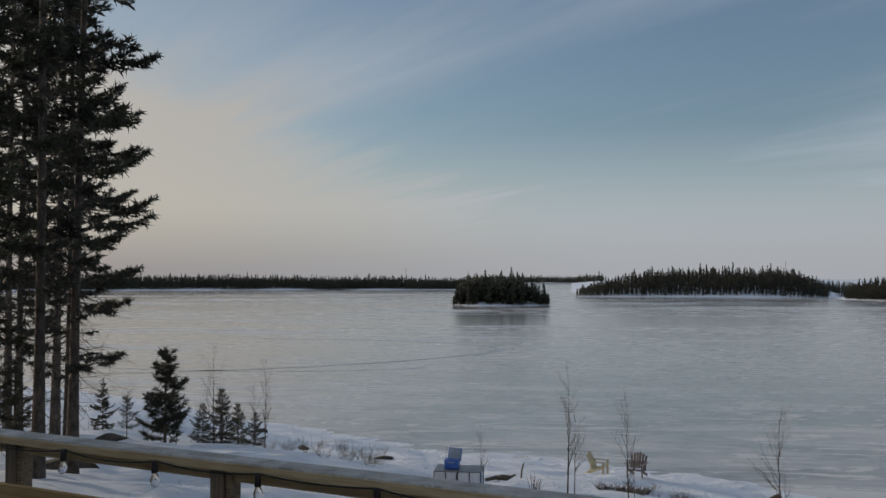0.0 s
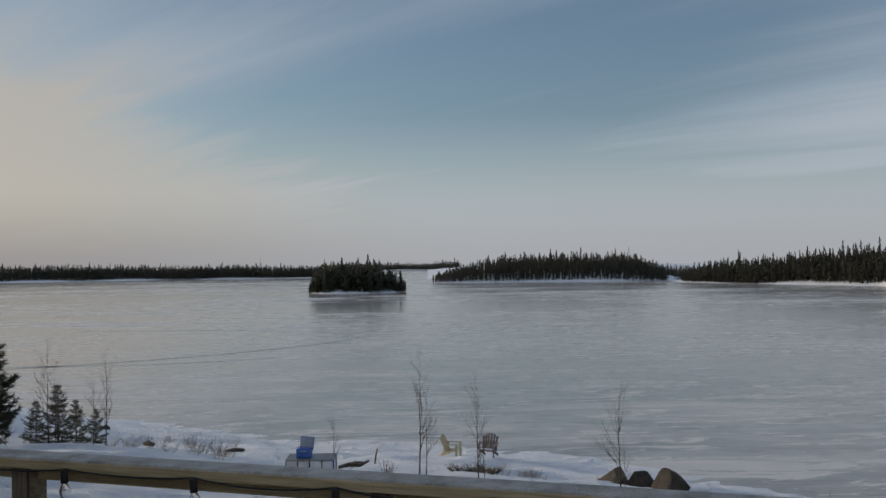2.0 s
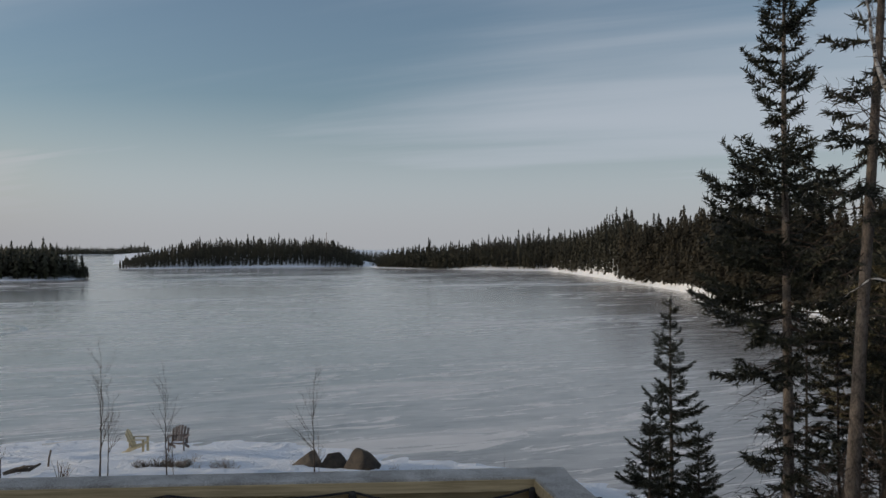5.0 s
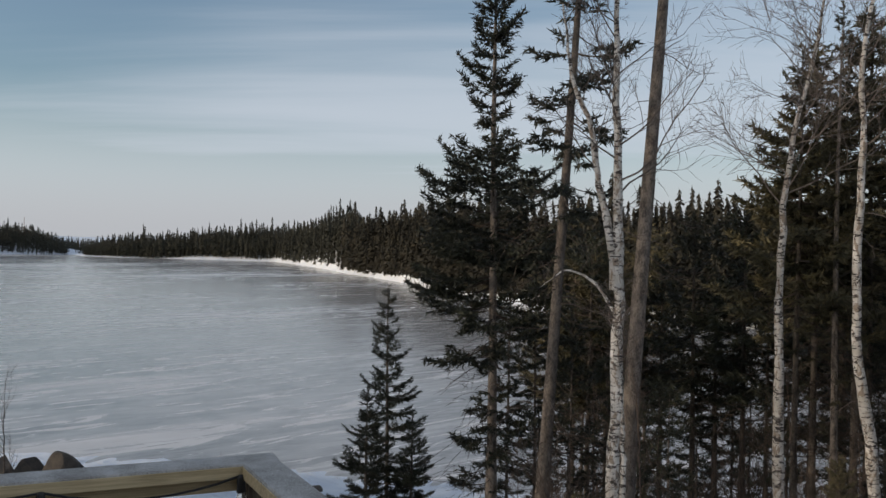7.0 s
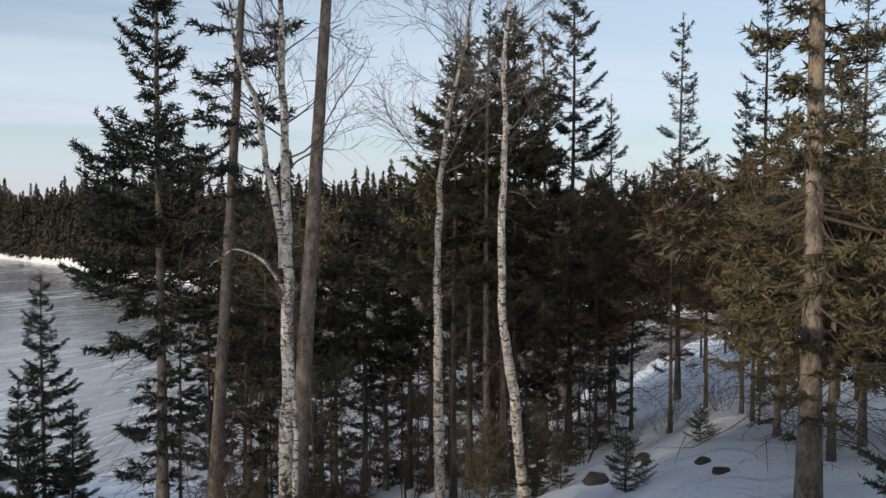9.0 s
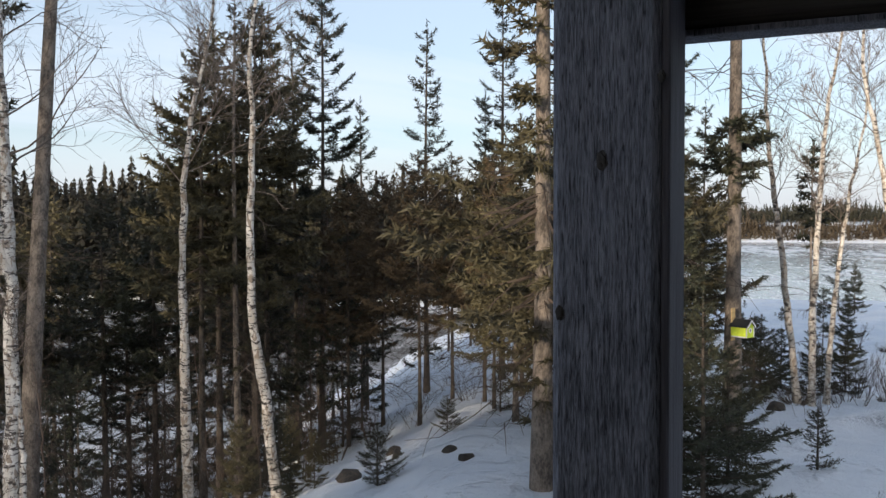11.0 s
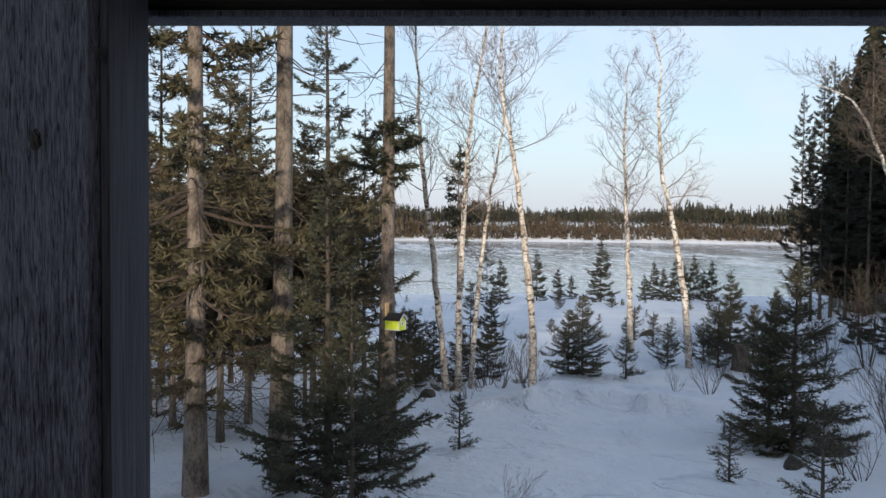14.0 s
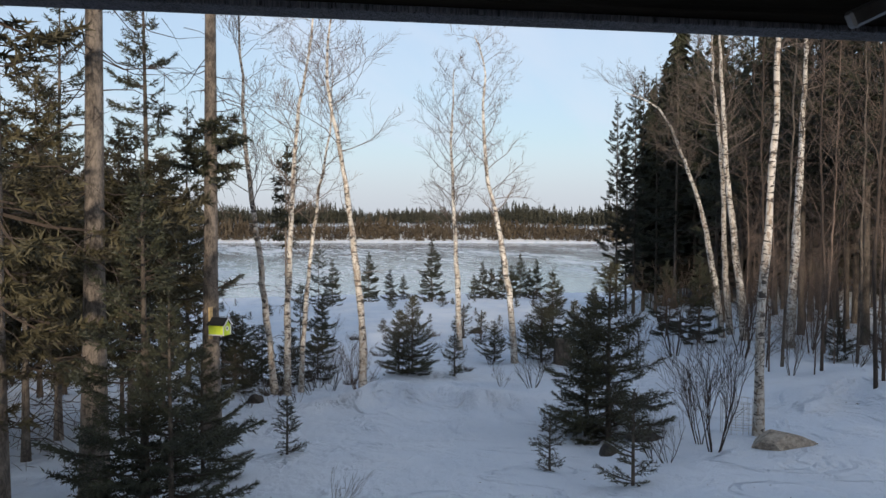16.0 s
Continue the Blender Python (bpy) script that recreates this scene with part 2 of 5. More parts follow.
FROST = frost_material()
RAIL_WOOD = timber("weathered_rail_wood", (0.11, 0.082, 0.052), (0.36, 0.28, 0.185), 0, 0.8, 0.4, 90)
# Bare pine, brightened and yellowed for the sun that the house wing blocks.
SUNNY_WOOD = timber("sun_bright_board_edge", (0.42, 0.33, 0.19), (0.74, 0.61, 0.38), 0, 0.75, 0.4, 90, 0.3)
NEW_WOOD = timber("fresh_pine_board", (0.40, 0.27, 0.12), (0.60, 0.45, 0.22), 0, 0.65, 0.3, 60, 0.2)
UPRIGHT_WOOD = timber("weathered_post_wood", (0.10, 0.08, 0.06), (0.30, 0.25, 0.19), 2, 0.8, 0.4, 90)
POST_WOOD = timber("grey_weathered_timber", (0.040, 0.043, 0.056), (0.36, 0.375, 0.45), 2, 0.85, 1.0, 620, 0.49, 0.085)
# Near-black: the shade under the porch roof is put into this colour.
DARK_WOOD = timber("dark_timber", (0.020, 0.017, 0.016), (0.06, 0.054, 0.05), 1, 0.8, 0.4, 90)
SHADED_WOOD = timber("shade_dark_board", (0.035, 0.033, 0.040), (0.10, 0.095, 0.112), 2, 0.8, 0.5, 260, 0.4, 0.03)
TRACK = surface("scraped_ice", (0.22, 0.25, 0.26), (0.40, 0.43, 0.44), 0.5, 4, 0.3, 0.1)
LICHEN_ROCK = surface("lichen_rock", (0.12, 0.10, 0.08), (0.42, 0.36, 0.29), 6, 30, 0.9, 0.8, depth=0.02)
ROCK = surface("granite_rock", (0.018, 0.017, 0.016), (0.085, 0.070, 0.056), 3, 24, 0.9, 0.8, depth=0.03)
BLACK = surface("black_rubber", (0.010, 0.010, 0.011), (0.025, 0.025, 0.027), 10, 60, 0.55, 0.1)
YELLOW = surface("faded_yellow_paint", (0.42, 0.35, 0.20), (0.60, 0.52, 0.34), 5, 40, 0.6, 0.2)
TAUPE = surface("weathered_brown_plastic", (0.13, 0.10, 0.09), (0.22, 0.18, 0.16), 5, 40, 0.6, 0.2)
LIME = surface("lime_green_paint", (0.40, 0.52, 0.03), (0.54, 0.66, 0.06), 8, 60, 0.5, 0.1)
WHITE_PAINT = surface("white_paint", (0.62, 0.63, 0.64), (0.80, 0.81, 0.82), 5, 50, 0.5, 0.1)
BLUE = surface("blue_plastic", (0.02, 0.08, 0.34), (0.04, 0.14, 0.48), 5, 40, 0.4, 0.05)
PALE_BLUE = surface("frosted_blue_plastic", (0.28, 0.34, 0.43), (0.50, 0.55, 0.62), 7, 40, 0.6, 0.1)
STEEL = surface("galvanised_steel", (0.25, 0.25, 0.26), (0.42, 0.42, 0.43), 10, 60, 0.45, 0.1, metal=0.8)
SIDING = surface("brown_siding", (0.16, 0.11, 0.08), (0.24, 0.17, 0.12), 4, 30, 0.7, 0.3, squash=(0.2, 1, 1))
STRAW = surface("dry_straw", (0.10, 0.075, 0.05), (0.21, 0.16, 0.10), 3, 20, 0.9, 0.0)


def glass_material():
    m, k, b = material("bulb_glass")
    b.inputs["Base Color"].default_value = rgb(0.95, 0.95, 0.95)
    b.inputs["Roughness"].default_value = 0.04
    b.inputs["Transmission Weight"].default_value = 1.0
    b.inputs["IOR"].default_value = 1.2
    return m


GLASS = glass_material()


# ---- mesh tools ----
class Build:
    """Collects rings, quads and loose triangles into one mesh."""

    def __init__(self):
        self.verts, self.count, self.loops, self.sizes = [], 0, [], []

    def add(self, verts, faces):
        faces = np.asarray(faces, dtype=np.int64)
        self.verts.append(np.asarray(verts, dtype=np.float64).reshape(-1, 3))
        self.loops.append((faces + self.count).ravel())
        self.sizes.append(np.full(len(faces), faces.shape[1], dtype=np.int64))
        self.count += len(self.verts[-1])

    def soup(self, tris):
        tris = np.asarray(tris).reshape(-1, 3)
        self.add(tris, np.arange(len(tris)).reshape(-1, 3))

    def tube(self, path, radii, sides=6, cap=False):
        path = np.asarray(path, dtype=np.float64)
        radii = np.broadcast_to(np.asarray(radii, dtype=np.float64), (len(path),))
        along = np.gradient(path, axis=0)
        along /= np.maximum(np.linalg.norm(along, axis=1, keepdims=True), 1e-9)
        ref = np.array([1.0, 0, 0]) if abs(along[0][0]) < 0.8 else np.array([0, 1.0, 0])
        side = np.cross(along, ref)
        side /= np.maximum(np.linalg.norm(side, axis=1, keepdims=True), 1e-9)
        other = np.cross(along, side)
        turn = np.linspace(0, 2 * np.pi, sides, endpoint=False)
        rings = path[:, None] + radii[:, None, None] * (np.cos(turn)[None, :, None] * side[:, None] + np.sin(turn)[None, :, None] * other[:, None])
        a = np.arange(len(path) - 1)[:, None] * sides + np.arange(sides)[None]
        b = np.arange(len(path) - 1)[:, None] * sides + (np.arange(sides)[None] + 1) % sides
        self.add(rings.reshape(-1, 3), np.stack([a, b, b + sides, a + sides], -1).reshape(-1, 4))
        if cap:
            for ring, centre in ((rings[0], path[0]), (rings[-1], path[-1])):
                k = np.arange(sides)
                self.add(np.vstack([ring, centre]), np.stack([k, (k + 1) % sides, np.full(sides, sides)], -1))

    def mesh(self, name, mat, smooth=False):
        me = bpy.data.meshes.new(name)
        v, loops, sizes = np.vstack(self.verts), np.concatenate(self.loops), np.concatenate(self.sizes)
        me.vertices.add(len(v))
        me.vertices.foreach_set("co", v.astype(np.float32).ravel())
        me.loops.add(len(loops))
        me.loops.foreach_set("vertex_index", loops.astype(np.int32))
        me.polygons.add(len(sizes))
        me.polygons.foreach_set("loop_start", np.concatenate([[0], np.cumsum(sizes)[:-1]]).astype(np.int32))
        me.update(calc_edges=True)
        me.polygons.foreach_set("use_smooth", np.full(len(sizes), smooth))
        me.materials.append(mat)
        return me


def boxes(*specs):
    """A bmesh of bevelled boxes: (centre, size, turn in degrees as x, y, z)."""
    bm = bmesh.new()
    for centre, size, *turn in specs:
        turn = turn[0] if turn else (0, 0, 0)
        made = bmesh.ops.create_cube(bm, size=1.0)
        bmesh.ops.scale(bm, vec=size, verts=made["verts"])
        edges = list({e for v in made["verts"] for e in v.link_edges})
        out = bmesh.ops.bevel(bm, geom=edges, offset=min(0.006, min(size) * 0.2), segments=1, affect="EDGES")
        verts = list({v for f in out["faces"] for v in f.verts} | {v for v in made["verts"] if v.is_valid})
        bmesh.ops.transform(bm, matrix=pose(*centre, *turn), verts=verts)
    return bm


def part(name, shape, mat, parent=None, label="", smooth=False):
    """One mesh object from a bmesh, a Build or a mesh, under its thing."""
    if isinstance(shape, Build):
        me = shape.mesh(name, mat, smooth)
    elif isinstance(shape, bpy.types.Mesh):
        me = shape
    else:
        me = bpy.data.meshes.new(name)
        shape.to_mesh(me)
        shape.free()
        me.materials.append(mat)
        me.polygons.foreach_set("use_smooth", np.full(len(me.polygons), smooth))
    ob = new(name, me)
    if parent:
        ob.parent = parent
    if label:
        ob["label"] = label
    return ob


def thing(name, m, label, category, group="", kind=""):
    ob = tagged(new(name), label, category, group, kind)
    ob.empty_display_size = 0.2
    ob.matrix_world = m
    return ob


# ---- land ----
NEAR_A = [-180, -60, -40, -25, -15, -9, 0, 12, 25, 35, 43, 55, 65, 75, 82, 88, 100, 115, 130, 136, 145, 180]
NEAR_R = [300, 110, 95, 76, 57, 50, 43, 40, 36, 33, 30, 28, 30, 36, 50, 75, 100, 105, 110, 200, 300, 300]
FAR_A = [-180, -120, -60, -25, 3, 5.2, 5.6, 8.3, 8.7, 24.6, 25.0, 27, 36.7, 41.5, 48, 55, 65, 75, 85, 97, 100.5, 101.5, 140, 180]
FAR_R = [500, 400, 500, 650, 650, 700, 1500, 1500, 415, 425, 395, 375, 330, 224, 147, 115, 100, 93, 90, 92, 110, 380, 380, 500]
HILL_A = [-180, -25, -10, 3, 5.2, 8.3, 8.9, 10.0, 13, 17.5, 22, 24, 24.9, 25.6, 27.5, 30, 36.7, 41.5, 48, 60, 80, 98, 103, 120, 140, 180]
HILL_H = [5, 5, 3.5, 0.8, 0.15, 0.1, 0.2, 2.5, 7.0, 10.0, 7.0, 2.0, 0.2, 0.3, 2.5, 4.0, 9.0, 14.5, 14.0, 12.5, 11.0, 9.0, 10.0, 10.5, 8.0, 5]


def ripple(x, y, scale):
    """Smooth unevenness of the ground, about -1 to 1."""
    return (np.sin(x * 1.3 * scale + 1.7 * np.sin(y * 0.9 * scale)) + np.sin(y * 1.1 * scale + 2.3 + 1.4 * np.sin(x * 0.7 * scale))) * 0.5


def height(x, y):
    """Height of the snow-covered land above the lake ice."""
    x, y = np.asarray(x, dtype=float), np.asarray(y, dtype=float)
    r, a = np.hypot(x, y), np.degrees(np.arctan2(x, y))
    near = np.interp(a, NEAR_A, NEAR_R)
    s = (r - 4) / (near - 4)
    bumps = 0.12 * ripple(x, y, 0.45) + 0.08 * ripple(x + 9, y - 4, 1.3) + 0.075 * ripple(x - 3, y + 7, 2.9) * np.clip(ripple(x, y, 0.8) + 0.4, 0, 1) + 0.014 * ripple(x + 5, y + 1, 7.3)
    land = 6.4 - 6.28 * np.clip(s, 0, 1) + bumps * np.clip(s * 6, 0, 1) * np.clip((1.1 - s) * 4, 0.25, 1)
    land = land - np.clip(r - near, 0, None) * 0.06 + 0.035 * np.clip(1 - np.abs(r - near) / 6, 0, 1) * ripple(x * 0.7 + 3, y * 1.6, 3.4) + 0.03 * np.clip(1 - np.abs(r - near) / 7, 0, 1) * ripple(x * 0.6, y, 2.2)
    bank = 15.6 + 0.4 * np.sin(a * 0.55) + 0.25 * np.sin(a * 1.7)
    land = land + (0.34 + 0.14 * ripple(x, y, 2.1)) * np.exp(-((r - bank) / np.where(r < bank, 0.30, 0.9)) ** 2 - ((a - 119) / 8) ** 2) + 0.42 * np.exp(-((r - 14.8 + 0.3 * np.sin(a * 1.3)) / np.where(r < 14.8, 0.6, 3.0)) ** 2 - ((a - 146) / 7) ** 2) - 0.18 * np.exp(-((r - 13.6) / 1.0) ** 2 - ((a - 128.5) / 3.5) ** 2)
    far = np.interp(a, FAR_A, FAR_R)
    hill = np.interp(a, HILL_A, HILL_H)
    over = r - far
    shore = np.where(over > -5, 0.22 + hill * (1 - np.exp(-np.clip(over, 0, None) / 26)) + 0.5 * ripple(x, y, 0.08), -1)
    shore = np.where(over < 0, np.minimum(shore, 0.22 + over * 0.08), shore)
    ix, iy = x - 19.0, y - 284.0
    island = 1.6 - 2.0 * np.sqrt((ix / 17.5) ** 2 + (iy / 12.0) ** 2) ** 2
    return np.maximum(np.maximum(land, shore), np.maximum(island, -0.6))


TRIM = 0.996   # the plan's bearings were drawn slightly wide


def rest(a, r, sink=0.0):
    """A point on the ground at a bearing and distance."""
    p = bearing(a * TRIM, r)
    p.y -= 0.12 * min(max((a - 76) / 14, 0.0), 1.0)
    p.z = float(height(p.x, p.y)) - sink
    return p


def on_ground(x, y, sink=0.0):
    return Vector((x, y, float(height(x, y)) - sink))


def build_ground():
    rings = np.concatenate([[0.01], np.arange(1.0, 34, 0.22), np.arange(34, 56, 0.3), np.geomspace(60, 480, 150), np.geomspace(490, 4500, 40)])
    turns = np.radians(np.concatenate([np.arange(-180, -40, 1.0), np.arange(-40, 155, 0.35), np.arange(155, 180, 1.0)]))
    rr, aa = np.meshgrid(rings, turns, indexing="ij")
    x, y = rr * np.sin(aa), rr * np.cos(aa)
    v = np.stack([x, y, height(x, y)], -1).reshape(-1, 3)
    i, j = np.meshgrid(np.arange(len(rings) - 1), np.arange(len(turns)), indexing="ij")
    k = (j + 1) % len(turns)
    w = len(turns)
    b = Build()
    b.add(v, np.stack([i * w + j, (i + 1) * w + j, (i + 1) * w + k, i * w + k], -1).reshape(-1, 4))
    return tagged(part("ground", b, SNOW, smooth=True), "snow-covered ground sloping down to the frozen lake", "ground", kind="structure")


build_ground()
ice = Build()
turn = np.linspace(0, 2 * np.pi, 96, endpoint=False)
ice.add(np.vstack([[[0, 0, 0]], np.stack([4500 * np.cos(turn), 4500 * np.sin(turn), 0 * turn], -1)]),
        np.stack([np.zeros(96, int), 1 + np.arange(96), 1 + (np.arange(96) + 1) % 96], -1))
tagged(part("lake_ice", ice, ICE), "grey wind-polished ice of a frozen lake with snow streaks", "ice", kind="structure")


# ---- plants ----
def unit(v):
    return v / np.maximum(np.linalg.norm(v, axis=-1, keepdims=True), 1e-9)


def needles(rng, start, way, length, spacing, size, width, spread=0.75):
    """Loose needle clumps along straight twigs: slim triangles that point forwards and outwards."""
    count = np.maximum((length / spacing).astype(int), 2)
    pick = np.repeat(np.arange(len(start)), count)
    s = rng.random(len(pick)) ** 0.85
    base = start[pick] + way[pick] * (length[pick] * s)[:, None]
    out = unit(way[pick] * (0.55 + 0.3 * rng.random(len(pick)))[:, None] + unit(rng.normal(size=(len(pick), 3)) * [1, 1, 0.7]) * spread)
    across = unit(np.cross(out, rng.normal(size=(len(pick), 3))))
    reach = size * (0.6 + 0.8 * rng.random(len(pick)))
    half = (width * (0.7 + 0.6 * rng.random(len(pick))) * 0.5)[:, None]
    return np.stack([base - across * half, base + across * half, base + out * reach[:, None]], 1)


def spruce_shapes(seed, tall, girth, wide, bare=0.15, whorl=0.32, limbs=6, droop=0.25, gap=0.1, twig=0.09, clump=0.10, clump_width=0.026,
                  spacing=0.026, lean=0.0, needle=None, bark=None, taper=0.85, dead=0, shaggy=0.0, top=1.0, ragged=0.35, inner=0.12, profile=None, low=None):
    """Meshes of one conifer: trunk, crown of needle clumps, and bare limbs."""
    rng = np.random.default_rng(seed)
    zs = np.linspace(-0.3, tall, 12)
    rel = np.clip(zs / tall, 0, 1)
    wob = 0.012 * tall
    path = np.stack([lean * zs + wob * np.sin(rel * 4 + seed) * rel * 0.4, wob * np.cos(rel * 3.3 + seed * 2) * rel * 0.4, zs], -1)
    radius = girth * (1 - rel) ** 0.75 * 0.5 + 0.006
    radius[0:2] *= [1.5, 1.18]
    trunk = Build()
    trunk.tube(path, radius, 9)
    wood, starts, ways, lengths = Build(), [], [], []
    z = tall * bare
    spin = rng.random() * 6
    while z < tall * 0.995:
        u = (z / tall - bare) / (1 - bare)
        shape = (1 - u * top) ** taper * (0.55 + 0.45 * min(1.0, u / 0.16))
        if profile:
            shape = float(np.interp(z / tall, *profile))
        for k in range(limbs if u < 0.9 else 4):
            if rng.random() < gap or shape < 0.03:
                continue
            spin += 2.4 + rng.normal() * 0.25
            size = max(wide * 0.5 * shape * (rng.uniform(0.75, 1.2) if rng.random() > ragged else rng.uniform(0.3, 0.8)), min(0.16, 0.025 * tall + 0.03))
            zz = z + rng.uniform(-0.9, 0.9) * whorl
            if zz > tall - 0.05:
                continue
            out = np.array([math.cos(spin), math.sin(spin), 0.0])
            rise = 0.55 * u ** 1.2 - droop * (1 - u) + rng.normal() * 0.13
            s = np.linspace(0, 1, 5)
            line = np.array([np.interp(zz, zs, path[:, q]) for q in range(3)]) + out * (s * size)[:, None]
            line[:, 2] += size * (rise * s - 0.25 * droop * s * (1 - s) * 2 + 0.22 * s ** 3)
            wood.tube(line, np.linspace(0.006 + 0.009 * size, 0.003, 5), 3)
            seg = unit(np.diff(line, axis=0))
            first = inner + 0.3 * (1 - u) * rng.random()
            steps = max(int(size / twig), 3)
            for q in range(steps):
                f = first + (1 - first) * (q + rng.random() * 0.6) / steps
                if f > 1:
                    continue
                p = np.array([np.interp(f, s, line[:, c]) for c in range(3)])
                d = seg[min(int(f * 4), 3)]
                for hand in (-1, 1):
                    side = np.cross(d, [0, 0, 1.0]) * hand
                    w = unit(d * 0.75 + side * rng.uniform(0.5, 1.0) + np.array([0, 0, rng.uniform(-0.30, 0.12) - shaggy]))
                    starts.append(p)
                    ways.append(w)
                    lengths.append(max(size * 0.42 * (1.05 - f) + 0.07, 0.07) * rng.uniform(0.6, 1.2))
            starts.append(line[3])
            ways.append(seg[3])
            lengths.append(size * 0.25)
        z += whorl * (1 - 0.45 * u)
    for q in range(9):
        starts.append(np.array([path[-1][0], path[-1][1], tall - 0.13 * tall * q / 9 - 0.06 * min(1, tall)]))
        ways.append(np.array([0, 0, 1.0]))
        lengths.append(0.05 * tall * 0.4 + 0.06)
    crown = Build()
    crown.soup(needles(rng, np.array(starts), np.array(ways), np.array(lengths), spacing, clump, clump_width))
    for q in range(dead):
        zz = tall * rng.uniform(0.06, low or max(bare, 0.1) + 0.12)
        turn = rng.random() * 6.28
        size = wide * rng.uniform(0.15, 0.45)
        s = np.linspace(0, 1, 5)
        line = np.array([np.interp(zz, zs, path[:, c]) for c in range(3)]) + np.array([math.cos(turn), math.sin(turn), 0]) * (s * size)[:, None]
        line[:, 2] += size * (-0.35 * s + 0.1 * np.sin(s * 5 + q))
        wood.tube(line, np.linspace(0.009, 0.002, 5), 4)
        for f in (0.4, 0.6, 0.8):
            p = line[0] + (line[-1] - line[0]) * f
            e = p + unit(rng.normal(size=3) + [math.cos(turn), math.sin(turn), -0.6]) * size * 0.35
            wood.tube([p, (p + e) / 2 + [0, 0, 0.03], e], [0.005, 0.004, 0.002], 3)
    bark = bark or BARK
    return (trunk.mesh("trunk", bark, True), crown.mesh("crown", needle or NEEDLE), wood.mesh("limbs", TWIG))


def plant(name, shapes, m, label, category="tree", group="", names=("trunk", "crown", "branch_wood")):
    ob = thing(name, m, label, category, group)
    for key, me in zip(names, shapes):
        piece = part(key, me, None, ob)
        if key != "trunk":
            piece["kind"] = "stuff"
    return ob


def place(p, turn=0.0, size=1.0, tilt=(0, 0)):
    return pose(p.x, p.y, p.z, tilt[0], tilt[1], turn) @ Matrix.Scale(size, 4)


def branching(out, rng, start, way, length, radius, level, bend=0.25, lift=0.12, fork=5, angle=0.75):
    """A bare limb with its twigs, level by level."""
    steps = 6 if level > 1 else 4 - (level == 0)
    pts, p, d = [start], start, way
    for q in range(steps):
        d = unit(d + rng.normal(size=3) * bend * 0.5 + np.array([0, 0, lift * 0.5]))
        p = p + d * length / steps
        pts.append(p)
    pts = np.array(pts)
    out.tube(pts, np.linspace(radius, max(radius * 0.3, 0.0022), steps + 1), 5 if level > 1 else 3)
    if level == 0:
        return
    for q in range(fork):
        f = 0.25 + 0.75 * (q + rng.random()) / fork
        at = np.array([np.interp(f, np.linspace(0, 1, steps + 1), pts[:, c]) for c in range(3)])
        away = unit(np.cross(d, rng.normal(size=3)))
        branching(out, rng, at, unit(d * math.cos(angle) + away * math.sin(angle)), length * rng.uniform(0.35, 0.6) * (1.15 - 0.4 * f), max(radius * 0.5 * (1.1 - f * 0.5), 0.0025),
                  level - 1, bend, lift, max(fork - 1, 3), angle)


def birch_shapes(seed, path, girth, limbs=16, first=0.45, reach=1.6, levels=2, bark=None, snags=0, fork=6, twig_mat=None, rise=(0.3, 1.1), angle=0.75, stout=0.12):
    """Meshes of a bare tree: a bent trunk along path (x, y, z from its base) and its twigs."""
    rng = np.random.default_rng(seed)
    path = np.array(path, dtype=float)
    keys = np.concatenate([[0], np.cumsum(np.linalg.norm(np.diff(path, axis=0), axis=1))])
    s = np.linspace(0, keys[-1], 26)
    line = np.stack([np.interp(s, keys, path[:, c]) for c in range(3)], -1)
    for q in range(2):
        line[1:-1] = (line[:-2] + 2 * line[1:-1] + line[2:]) / 4
    line[:, :2] += rng.normal(size=(26, 2)) * 0.012 * np.clip(s / 2, 0, 1)[:, None]
    rel = s / keys[-1]
    radius = girth * 0.5 * (1 - 0.86 * rel ** 1.1)
    radius[:2] *= [1.35, 1.12]
    radius *= 1 + 0.07 * rng.normal(size=26)
    trunk = Build()
    trunk.tube(line, radius, 10)
    twigs = Build()
    for q in range(limbs):
        f = first + (1 - first) * (q + rng.random()) / limbs
        p = np.array([np.interp(f, rel, line[:, c]) for c in range(3)])
        turn = rng.random() * 6.28
        way = unit(np.array([math.cos(turn), math.sin(turn), rng.uniform(*rise)]))
        branching(twigs, rng, p, way, reach * rng.uniform(0.5, 1.1) * (1.2 - 0.6 * f), max(girth * stout * (1.15 - f), 0.006), levels, 0.35, 0.16, fork, angle)
    for q in range(snags):
        f = rng.uniform(0.2, first + 0.2)
        p = np.array([np.interp(f, rel, line[:, c]) for c in range(3)])
        turn = rng.random() * 6.28
        branching(twigs, rng, p, np.array([math.cos(turn), math.sin(turn), 0.1]), reach * 0.35, 0.010, 1, 0.5, -0.1, 3)
    return trunk.mesh("trunk", bark or BIRCH, True), twigs.mesh("twigs", twig_mat or PALE_TWIG)


def shrub_shapes(seed, stems, tall, spread, radius=0.012, levels=2, fork=4, mat=None):
    rng = np.random.default_rng(seed)
    out = Build()
    for q in range(stems):
        turn = rng.random() * 6.28
        way = unit(np.array([math.cos(turn) * spread, math.sin(turn) * spread, 1.0]))
        branching(out, rng, np.array([math.cos(turn) * 0.05, math.sin(turn) * 0.05, -0.1]), way, tall * rng.uniform(0.6, 1.05), radius, levels, 0.2, 0.12, fork, 0.5)
    return out.mesh("stems", mat or TWIG)


def shrub(name, me, m, label, category="shrub", group=""):
    ob = new(name, me)
    ob.matrix_world = m
    return tagged(ob, label, category, group)


